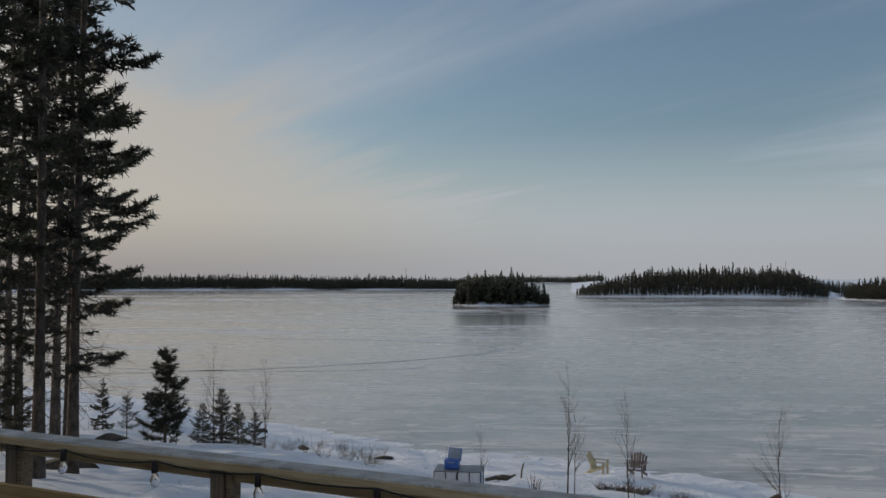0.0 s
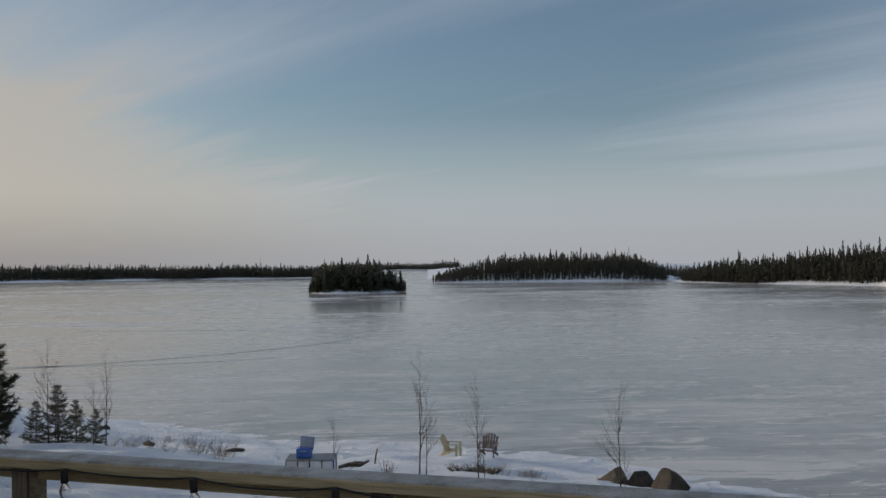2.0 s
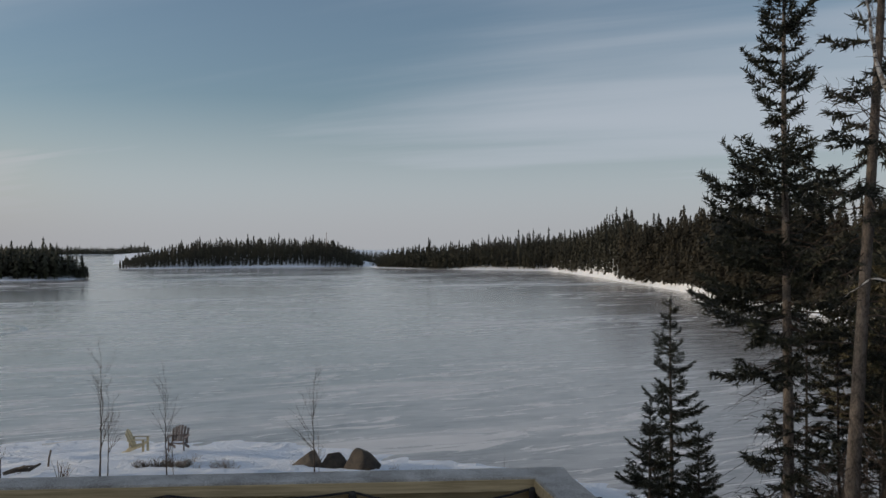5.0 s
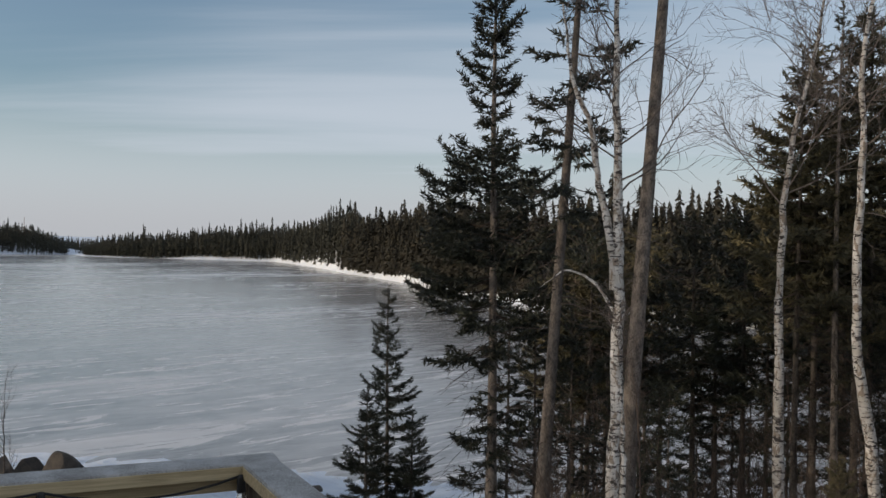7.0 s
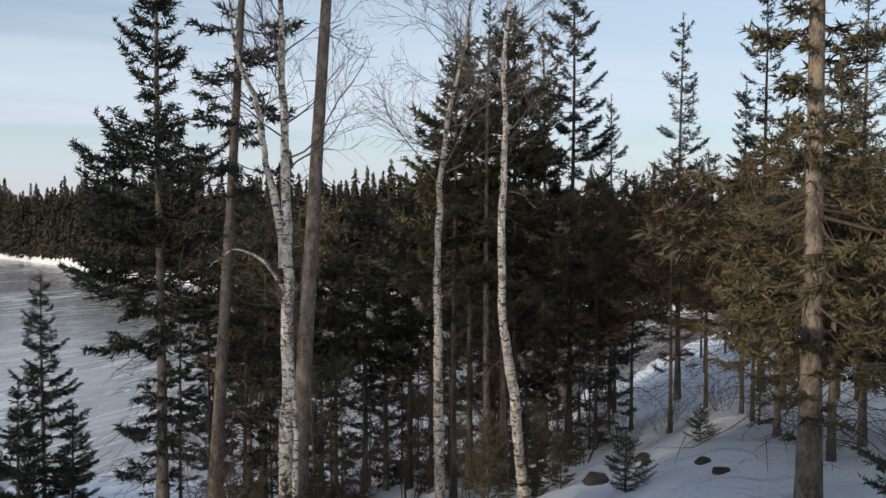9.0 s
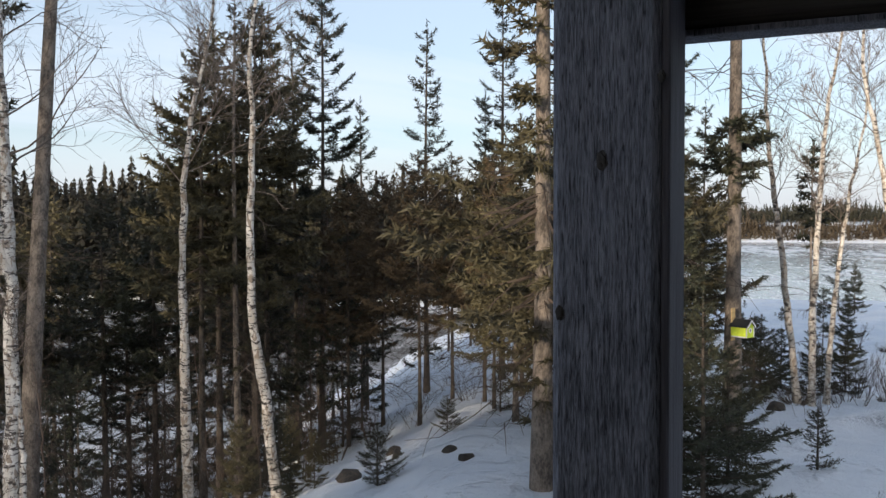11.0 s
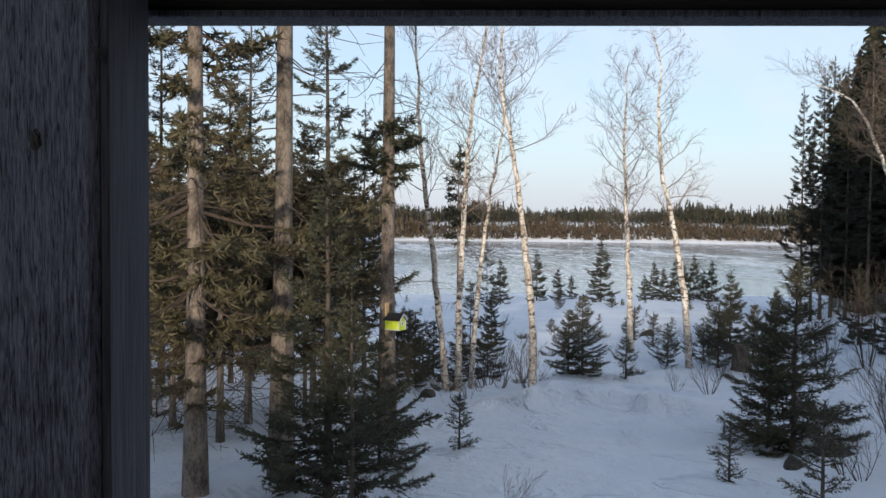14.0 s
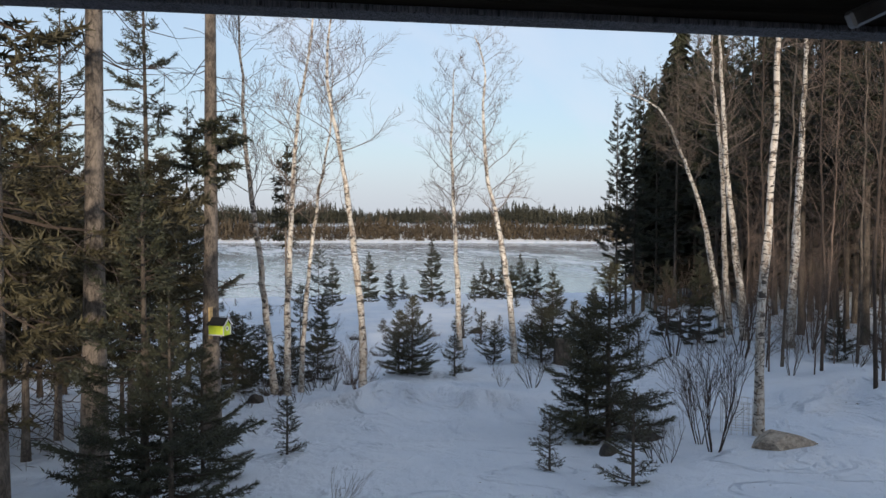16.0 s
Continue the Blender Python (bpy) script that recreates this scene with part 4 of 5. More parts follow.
# right-hand clearing
DARK_FIR = spruce_shapes(35, 4.0, 0.09, 3.0, bare=0.02, whorl=0.22, limbs=7, droop=0.12, gap=0.25, twig=0.07, clump=0.06, clump_width=0.018, spacing=0.012, taper=1.15, inner=0.25, ragged=0.6)
for a, r, kind, turn, size, label in (
        (129.9, 13.0, BUSHY, 0, 1.02, "bushy young spruce in a snow hollow"), (128.5, 13.6, BUSHY, 70, 0.78, "bushy young spruce in a snow hollow"), (100.6, 8.8, DARK_FIR, 50, 0.86, "dark spreading young spruce close to the porch"), (102.3, 8.0, DARK_FIR, 150, 0.55, "dark spreading young spruce close to the porch"), (100.9, 8.2, DARK_FIR, 250, 0.46, "dark spreading young spruce close to the porch"),
        (103.9, 10.4, BUSHY, 140, 0.6, "dark spreading young spruce close to the porch"), (117.0, 20.0, BUSHY, 100, 0.72, "bushy young spruce on the snow"), (116.1, 20.4, BUSHY, 10, 0.58, "bushy young spruce on the snow"),
        (109.1, 11.4, SAPLING, 0, 0.78, "spruce sapling in the snow"), (126.2, 10.5, SAPLING, 60, 0.75, "spruce sapling in the snow"), (131.5, 9.6, SAPLING, 120, 1.05, "spruce sapling in the snow"),
        (119.8, 19.5, SAPLING, 30, 1.0, "spruce sapling in the snow"), (121.5, 27.0, SAPLING, 90, 1.1, "spruce sapling in the snow"), (120.3, 30.0, SAPLING, 70, 1.2, "spruce sapling in the snow"),
        (106.0, 18.5, YOUNG, 0, 0.75, "low spruce beside the birches"), (104.8, 19.0, YOUNG, 50, 0.7, "low spruce beside the birches"), (110.6, 62.0, LAYERED, 0, 0.85, "small spruce near the frozen pond"), (111.5, 64.0, FIR, 40, 0.87, "small spruce near the frozen pond"),
        (113.9, 74.0, FIR, 80, 1.09, "small spruce near the frozen pond"), (115.3, 78.0, FIR, 200, 0.77, "small spruce near the frozen pond"), (116.2, 80.0, FIR, 120, 0.59, "small spruce near the frozen pond"), (118.1, 76.0, FIR, 30, 1.37, "small spruce near the frozen pond"),
        (120.9, 80.0, FIR, 0, 0.63, "low spruces in a row near the pond"), (121.5, 79.0, FIR, 40, 0.87, "low spruces in a row near the pond"), (122.1, 80.0, FIR, 80, 0.77, "low spruces in a row near the pond"), (122.8, 79.0, FIR, 10, 0.92, "low spruces in a row near the pond"),
        (123.4, 80.0, FIR, 60, 0.84, "low spruces in a row near the pond"), (124.0, 79.0, FIR, 300, 1.01, "low spruces in a row near the pond"), (124.6, 80.0, FIR, 150, 0.70, "low spruces in a row near the pond"), (125.1, 79.0, FIR, 250, 0.92, "low spruces in a row near the pond"),
        (109.0, 19.0, BUSHY, 200, 0.50, "low spruce beside the birches"), (110.8, 19.6, BUSHY, 20, 0.48, "low spruce beside the birches"), (107.2, 20.0, BUSHY, 310, 0.52, "low spruce beside the birches"), (105.6, 17.4, BUSHY, 110, 0.6, "low spruce beside the birches"),
        (109.6, 24.0, LAYERED, 90, 0.42, "low spruce beside the birches"), (111.0, 26.0, FIR, 200, 0.45, "low spruce beside the birches"), (127.6, 24.0, BUSHY, 40, 0.62, "young spruce behind a stump"), (128.9, 30.0, FIR, 140, 0.5, "young spruce behind a stump"),
        (125.5, 22.0, YOUNG, 10, 0.8, "young spruce behind a stump"),
        (126.2, 26.0, FIR, 10, 0.6, "young spruce behind a stump"), (122.4, 22.5, YOUNG, 210, 0.55, "young spruce at a birch"), (124.6, 23.0, YOUNG, 170, 0.6, "young spruce at a birch"),
        (135.5, 24.0, FIR, 0, 0.62, "low dark fir under the birches"), (133.5, 28.0, FIR, 60, 0.6, "low dark fir under the birches"), (143.5, 20.0, YOUNG, 0, 0.55, "low dark fir under the birches"),
        (147.0, 20.0, YOUNG, 90, 0.8, "low dark fir under the birches"), (89.6, 15.7, SAPLING, 0, 0.9, "spruce sapling in the snow"), (86.2, 14.4, YOUNG, 0, 0.32, "spruce sapling in the snow"), (81.8, 11.6, YOUNG, 50, 0.42, "spruce sapling in the snow")):
    plant("young_spruce", kind, place(rest(a, r, 0.04), turn, size), label, group="young spruces in the clearing")
for a, r, kind, turn, size in ((130.3, 45.0, TALL, 0, 0.70), (132.8, 42.0, TALL_B, 90, 0.74), (131.4, 44.0, TALL, 130, 0.72), (130.9, 47.0, TALL_B, 200, 0.66), (132.0, 46.0, TALL, 280, 0.78), (134.0, 40.0, TALL, 60, 0.75), (135.2, 42.0, SPIRE, 200, 1.05), (136.5, 38.0, TALL_B, 10, 0.85),
                               (138.5, 40.0, TALL, 50, 0.95), (140.5, 36.0, TALL_B, 120, 0.9), (142.5, 34.0, TALL, 220, 0.95), (144.5, 30.0, TALL_B, 20, 0.95), (147.0, 33.0, TALL, 310, 0.95), (149.5, 28.0, TALL_B, 80, 0.95),
                               (133.4, 47.0, TALL_B, 150, 0.85), (137.4, 46.0, TALL, 250, 0.9), (141.5, 42.0, WOOD, 0, 1.2), (145.5, 37.0, WOOD, 60, 1.2), (139.3, 44.0, WOOD, 100, 1.2), (142.0, 30.0, WOOD, 20, 1.0), (144.0, 27.0, WOOD, 200, 1.0), (146.5, 26.0, WOOD, 140, 1.1), (149.0, 24.0, WOOD, 90, 1.1), (140.0, 33.0, WOOD, 300, 1.1), (138.0, 34.0, WOOD, 0, 1.1),
                               (147.5, 30.0, WOOD, 10, 1.4), (151.0, 27.0, WOOD, 60, 1.4), (143.0, 38.0, TALL, 80, 1.0), (148.0, 38.0, TALL_B, 180, 1.0), (139.2, 29.0, WOOD, 40, 1.3), (141.5, 26.0, WOOD, 190, 1.2), (145.0, 23.5, WOOD, 70, 1.3), (148.5, 21.5, WOOD, 300, 1.4), (137.0, 31.0, WOOD, 110, 1.2), (143.3, 31.0, WOOD, 10, 1.6), (147.0, 27.0, TALL_B, 45, 0.8), (150.0, 30.0, TALL, 5, 0.9)):
    plant("spruce_tree", kind, place(rest(a, r, 0.05), turn, size), "tall dark spruce at the edge of the wood", group="dark wood beyond the clearing")

rng = np.random.default_rng(29)
for q in range(12):
    a, r = rng.uniform(57, 79), rng.uniform(11.5, 16.5)
    plant("thicket_spruce", (BRUSHY, DARK_FIR, DENSE_B)[q % 3], place(rest(a, r, 0.05), rng.uniform(0, 360), rng.uniform(0.2, 0.42) * (0.5 if q % 3 == 2 else 1.0)), "low messy spruce brush on the bank", group="thicket beside the bay")

rng = np.random.default_rng(23)
for q in range(30):
    a, r = rng.uniform(103.5, 128), rng.uniform(24, 75)
    plant("young_spruce", (SAPLING, YOUNG)[q % 2], place(rest(a, r, 0.04), rng.uniform(0, 360), rng.uniform(0.22, 0.6) * (1.3 if q % 2 == 0 else 1.0)), "small spruce on the open snow near the pond", group="young spruces in the clearing")

# birches: bearing, distance, trunk line, girth
for a, r, path, girth, limbs, first, reach, seed in (
        (108.2, 16.9, [(0, 0, -0.2), (0.04, 0.12, 0.9), (0.09, 0.27, 2.5), (0.17, 0.54, 4.7), (0.18, 0.6, 6.3), (0.2, 0.7, 8.0)], 0.15, 14, 0.45, 1.2, 41),
        (108.9, 16.9, [(0, 0, -0.2), (0, 0, 1.33), (-0.02, -0.06, 3.2), (-0.07, -0.2, 5.5), (-0.16, -0.45, 6.7), (-0.2, -0.5, 8.2)], 0.15, 20, 0.4, 1.5, 42),
        (109.7, 17.4, [(0, 0, -0.2), (-0.03, -0.08, 1.4), (-0.07, -0.2, 2.8), (-0.14, -0.4, 4.3), (-0.21, -0.56, 5.1), (-0.25, -0.6, 6.4)], 0.12, 10, 0.5, 1.0, 43),
        (113.8, 16.9, [(0, 0, -0.2), (0, 0, 1.36), (0.07, 0.17, 3.0), (0.15, 0.36, 4.5), (0.28, 0.68, 6.3), (0.25, 0.6, 6.8), (0.2, 0.5, 8.0)], 0.17, 14, 0.58, 1.5, 44),
        (120.1, 25.4, [(0, 0, -0.2), (0.04, 0.06, 1.8), (0.1, 0.17, 4.1), (0.14, 0.24, 5.7), (0.1, 0.17, 8.2)], 0.19, 26, 0.42, 1.7, 45),
        (123.8, 21.9, [(0, 0, -0.2), (0.08, 0.12, 1.7), (0.26, 0.39, 3.6), (0.41, 0.64, 4.8), (0.46, 0.72, 6.6), (0.38, 0.6, 7.4), (0.57, 0.9, 8.2)], 0.19, 14, 0.42, 1.3, 46),
        (139.0, 12.1, [(0, 0, -0.2), (0, 0, 1.44), (-0.08, -0.07, 2.7), (-0.12, -0.1, 3.95), (-0.13, -0.11, 5.6), (-0.1, -0.1, 8)], 0.14, 10, 0.6, 1.4, 47),
        (140.8, 22.4, [(0, 0, -0.2), (-0.07, -0.06, 1.7), (-0.14, -0.11, 4.0), (-0.23, -0.18, 7.0), (-0.25, -0.2, 10)], 0.24, 18, 0.5, 1.8, 48),
        (138.3, 24.4, [(0, 0, -0.2), (0.16, 0.14, 1.9), (0.36, 0.33, 4.1), (0.52, 0.48, 7.2), (0.6, 0.5, 9.5)], 0.24, 16, 0.5, 1.7, 49),
        (137.2, 25.4, [(0, 0, -0.8), (0.3, 0.28, 1.9), (0.58, 0.55, 3.9), (1.0, 0.98, 5.5), (1.32, 1.31, 6.5), (1.95, 2.02, 6.9)], 0.22, 20, 0.6, 1.7, 50),
        (137.5, 26.4, [(0, 0, -0.8), (0.18, 0.16, 2.3), (0.23, 0.21, 4.7), (0.44, 0.41, 7.2), (0.5, 0.5, 9.5)], 0.22, 16, 0.5, 1.7, 51),
        (59.75, 12.8, [(0, 0, -0.2), (0, 0, 0.9), (0.01, -0.02, 2.5), (0.02, -0.03, 4.1), (0, 0, 5.3), (-0.01, 0.02, 6.5), (-0.03, 0.05, 8.2), (0, 0, 10)], 0.23, 14, 0.55, 2.0, 52),
        (60.25, 12.75, [(0, 0, -0.2), (0.02, -0.03, 1.6), (-0.02, 0.04, 3.2), (-0.03, 0.06, 4.1)], 0.11, 4, 0.7, 0.7, 58),
        (69.8, 14.3, [(0, 0, -0.2), (0, 0, 0.6), (-0.02, 0.05, 2.9), (-0.02, 0.05, 4.8), (0.02, -0.05, 6.3), (0.1, -0.28, 7.2), (0.14, -0.42, 7.8), (0.2, -0.5, 9)], 0.19, 24, 0.6, 1.9, 53),
        (75.6, 13.5, [(0, 0, -0.2), (-0.07, 0.24, 1.8), (-0.11, 0.42, 3.3), (-0.1, 0.38, 4.7), (-0.09, 0.34, 6.2), (-0.13, 0.46, 7.0), (-0.07, 0.28, 7.5), (0, 0.1, 9)], 0.19, 14, 0.62, 1.7, 54)):
    shapes = birch_shapes(seed, path, girth, limbs + 8, first, reach * 1.1, 2, snags=3, fork=7)
    tree = plant("birch_tree", shapes, place(rest(a, r)), "bare white birch with peeling bark and fine twigs", group="birches", names=("trunk", "twig_mass"))
    if seed == 52:
        for shapes in (birch_shapes(55, [(0, 0, 4.1), (-0.05, 0.08, 4.9), (-0.13, 0.22, 5.5), (-0.2, 0.32, 6.4), (-0.37, 0.6, 7.2), (-0.45, 0.7, 8.2)], 0.14, 10, 0.4, 1.4, 2),
                       birch_shapes(56, [(0, 0, 3.75), (-0.13, 0.22, 4.15), (-0.24, 0.39, 4.3), (-0.39, 0.62, 4.38), (-0.6, 0.9, 4.1)], 0.06, 4, 0.5, 0.6, 1)):
            part("limb", shapes[0], None, tree)
            part("limb_twig_mass", shapes[1], None, tree)["kind"] = "stuff"

# ---- deck ----
RAIL_TOP = 8.072
railing = thing("deck_railing", pose(2.275, 2.77, 0, 0, 0, -25.9), "frosted wooden deck railing with weathered posts", "railing")
top_rail = part("top_rail", boxes(((-3.6, -0.028, RAIL_TOP - 0.025), (7.2, 0.14, 0.050))), FROST, railing, "frost-covered flat top board")
part("rail_edge", boxes(((-3.63, -0.1005, RAIL_TOP - 0.029), (7.12, 0.005, 0.042))), SUNNY_WOOD, top_rail, "bare yellowish edge of the top board, brightened for warm sun")
part("sub_rail", boxes(((-3.6, -0.03, RAIL_TOP - 0.081), (7.0, 0.038, 0.060))), SUNNY_WOOD, railing)
part("middle_board", boxes(((-4.75, -0.09, 7.725), (4.4, 0.03, 0.14))), NEW_WOOD, railing, "fresh yellow pine board")
for s in (0.08, 1.95, 3.74, 5.26):
    part("post", boxes(((-s, -0.03, 7.50), (0.089, 0.089, 1.06))), UPRIGHT_WOOD, railing)
    if s > 2:
        part("post_cleat", boxes(((-s + 0.07, -0.03, 7.50), (0.038, 0.080, 1.0))), RAIL_WOOD, railing)
side_rail = part("side_rail", boxes(((0.045, -1.13, RAIL_TOP - 0.0255), (2.1, 0.14, 0.050), (0, 0, 96.3))), FROST, railing, "frost-covered flat top board")
part("side_edge", boxes(((-0.0285, -1.14, RAIL_TOP - 0.029), (2.06, 0.005, 0.042), (0, 0, 96.3))), SUNNY_WOOD, side_rail, "bare yellowish edge of the top board, brightened for warm sun")
part("side_sub_rail", boxes(((0.05, -1.14, RAIL_TOP - 0.0815), (2.0, 0.038, 0.060), (0, 0, 96.3))), RAIL_WOOD, railing)


def lathe(profile, sides=12):
    """A turned shape from (radius, z) pairs."""
    b = Build()
    turn = np.linspace(0, 2 * np.pi, sides, endpoint=False)
    v = [(r * math.cos(t), r * math.sin(t), z) for r, z in profile for t in turn]
    f = [(i * sides + j, i * sides + (j + 1) % sides, (i + 1) * sides + (j + 1) % sides, (i + 1) * sides + j) for i in range(len(profile) - 1) for j in range(sides)]
    b.add(v, f)
    return b


# string of bulbs along the near side of the rail
lights = thing("string_lights", pose(2.275, 2.77, 0, 0, 0, -25.9), "unlit string of clear bulbs in black sockets under the rail", "string lights")
SOCKET = lathe([(0.001, 0.012), (0.010, 0.010), (0.013, 0.0), (0.014, -0.03), (0.016, -0.045), (0.001, -0.046)]).mesh("socket", BLACK, True)
BULB = lathe([(0.010, -0.044), (0.013, -0.052), (0.021, -0.070), (0.023, -0.084), (0.018, -0.100), (0.008, -0.110), (0.001, -0.112)]).mesh("bulb", GLASS, True)
knots = []
rng = np.random.default_rng(8)
for k in range(10):
    s = 0.15 + 0.66 * k
    at = (-s, -0.118, RAIL_TOP - 0.046)
    knots.append(at)
    tilt = rng.uniform(-9, 9)
    socket = part("socket", SOCKET, None, lights)
    socket.matrix_local = pose(*at, rng.uniform(-4, 4), tilt, 0) @ Matrix.Scale(1.12, 4)
    part("bulb", BULB, None, socket, "clear glass bulb")
for p, q in zip(knots[:-1], knots[1:]):
    s = np.linspace(0, 1, 9)
    sag = rng.uniform(0.015, 0.055)
    cable = Build()
    cable.tube(np.stack([p[0] + (q[0] - p[0]) * s, np.full(9, -0.112), p[2] + 0.008 - sag * 4 * s * (1 - s)], -1), 0.0045, 6)
    part("cable", cable, BLACK, lights)

# ---- porch post, beam and roof: local x points out, local -y runs along the beam ----
porch = thing("porch_frame", pose(1.037, -0.196, 0, 0, 0, -19), "dark weathered timber porch post with a low roof beam", "porch")
part("post", boxes(((0, 0, 7.9), (0.089, 0.089, 3.1))), POST_WOOD, porch, "grey weathered square timber post with knots")
for y, z, size in ((0.002, 8.965, 0.0075), (0.037, 8.838, 0.006), (-0.046, 9.03, 0.005)):
    bm = bmesh.new()
    bmesh.ops.create_uvsphere(bm, u_segments=16, v_segments=10, radius=1.0)
    for v in bm.verts:
        v.co *= 1 + 0.5 * noise.noise(v.co * 2.5 + Vector((z * 9, y * 50, 0)))
    bmesh.ops.transform(bm, matrix=Matrix.Translation((-0.0445, y, z)) @ Matrix.Diagonal((0.0018, size * 0.6, size, 1)), verts=bm.verts)
    part("knot", bm, DARK_WOOD, porch, "dark knot in the timber")
# Added board; its dark colour stands for the shade on this side.
part("post_shade_board", boxes(((0.002, -0.0485, 7.9), (0.082, 0.007, 3.1))), SHADED_WOOD, porch, "smooth board on the side of the post, dark for its shade")
part("beam", boxes(((0.066, -2.20, 9.185), (0.04, 4.5, 0.20))), DARK_WOOD, porch, "low beam, coloured dark for its backlit face")
# Thin added strip; its paler wood paints snow light on the underside.
part("beam_lit_strip", boxes(((0.066, -2.20, 9.0815), (0.036, 4.5, 0.006))), POST_WOOD, porch, "pale grey strip under the beam, coloured for light off the snow")
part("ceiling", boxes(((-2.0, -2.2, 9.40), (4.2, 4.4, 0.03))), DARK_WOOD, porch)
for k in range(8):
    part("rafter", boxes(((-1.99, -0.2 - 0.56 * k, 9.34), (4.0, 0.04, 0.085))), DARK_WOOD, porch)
part("brace", boxes(((0.027, -0.945, 9.112), (0.012, 0.14, 0.016), (-25, 0, 0))), STEEL, porch, "grey metal brace")
deck = thing("deck_floor", pose(-0.6, 1.0, 7.04, 0, 0, -26.6), "weathered plank deck floor", "deck", kind="structure")
PLANK = boxes(((0, 0, 0), (6.6, 0.138, 0.035)))
plank_mesh = bpy.data.meshes.new("plank")
PLANK.to_mesh(plank_mesh)
plank_mesh.materials.append(RAIL_WOOD)
for k in range(42):
    part("plank", plank_mesh, None, deck).location = (0, -2.9 + k * 0.145, 0)
# Unseen house block, added to keep the low sun off the post.
house = thing("house", pose(-7.4, -3.2, 0), "unseen brown sided house block, added to shade the porch and snow", "house")
part("wall", boxes(((0, 0, 7.9), (9.6, 12.0, 4.2))), SIDING, house)
part("roof", boxes(((0, 0, 10.12), (10.4, 12.6, 0.24))), DARK_WOOD, house)
# Wing added out of view so that its shadow covers the snow.
part("wing_wall", boxes(((-3.8, 11.0, 7.8), (7.6, 10.0, 4.2))), SIDING, house)
part("unseen_wing_roof", boxes(((-3.8, 11.2, 10.12), (8.0, 10.1, 0.24))), DARK_WOOD, house)


# ---- things on the snow ----
def rock_mesh(seed, size, mat=ROCK):
    rng = np.random.default_rng(seed)
    bm = bmesh.new()
    bmesh.ops.create_icosphere(bm, subdivisions=4, radius=1.0)
    off = Vector(rng.uniform(-9, 9, 3))
    planes = [Vector((w[0], w[1], abs(w[2]) + 0.25)).normalized() for w in rng.normal(size=(6, 3))]
    cuts = rng.uniform(0.30, 0.62, 6)
    for v in bm.verts:
        d = v.co.copy()
        v.co *= 1 + 0.30 * noise.noise(d * 1.1 + off) + 0.10 * noise.noise(d * 3.2 + off)
        v.co.x *= 1 - 0.2 * max(v.co.z, -0.5)
        v.co.y *= 1 - 0.2 * max(v.co.z, -0.5)
        for way, cut in zip(planes, cuts):
            reach = v.co.dot(way)
            if reach > cut:
                v.co -= way * (reach - cut) * 0.96
        v.co = Vector((v.co.x * size[0], v.co.y * size[1], v.co.z * size[2]))
    me = bpy.data.meshes.new("rock")
    bm.to_mesh(me)
    bm.free()
    me.materials.append(mat)
    return me


def rock(a, r, size, seed, label, sink=0.3, name="boulder", turn=0, mat=ROCK):
    ob = new(name, rock_mesh(seed, size, mat))
    p = rest(a, r)
    ob.matrix_world = pose(p.x, p.y, p.z + size[2] * (1 - sink) * 0.6, 0, 0, turn)
    return tagged(ob, label, "rock", "rocks in the snow")


SHORE_ROCK = "dark bare boulder or dark ground poking out of the shore snow"
# The wide flat one at -23.4 stands in for dark ground by the trunks.
for a, r, size, seed in ((24.25, 29.3, (0.80, 0.7, 0.66), 1), (22.5, 29.6, (0.55, 0.5, 0.50), 2), (21.1, 30.5, (0.75, 0.6, 0.42), 3), (40.0, 27.5, (0.35, 0.3, 0.16), 4),
                         (-9.2, 36.0, (0.3, 0.3, 0.14), 5), (-4.0, 34.0, (0.4, 0.3, 0.12), 6), (-12.0, 40.0, (0.35, 0.3, 0.16), 7), (-23.4, 21.0, (1.0, 0.7, 0.22), 8), (-21.0, 28.0, (0.5, 0.4, 0.2), 9)):
    rock(a, r, size, seed, SHORE_ROCK)
for a, r, size, seed in ((106.8, 16.1, (0.20, 0.18, 0.16), 11), (121.2, 33.0, (0.38, 0.3, 0.2), 12), (82.7, 13.9, (0.14, 0.13, 0.11), 13), (83.0, 13.4, (0.13, 0.12, 0.13), 14), (86.3, 12.5, (0.13, 0.12, 0.08), 15),
                         (79.9, 12.5, (0.28, 0.2, 0.16), 16), (87.4, 11.6, (0.18, 0.15, 0.08), 17)):
    rock(a, r, size, seed, "small brown rock half buried in snow")
rock(140.15, 11.6, (0.50, 0.30, 0.18), 20, "lichen-covered brown boulder at the foot of a birch", turn=42, mat=LICHEN_ROCK)
for a, r, size, seed in ((129.8, 11.7, (0.18, 0.16, 0.16), 22), (132.2, 12.3, (0.42, 0.26, 0.14), 23)):
    rock(a, r, size, seed, "brown boulder in a hollow under a spruce")
p = rest(126.9, 22.0)
stump = thing("tree_stump", pose(p.x, p.y, p.z), "old brown tree stump standing in the snow", "stump")
b = Build()
b.tube([(0, 0, -0.1), (0, 0, 0.1), (0.02, 0, 0.5), (0.03, 0, 0.66)], [0.30, 0.24, 0.2, 0.19], 12, True)
part("stump_wood", b, BARK, stump)


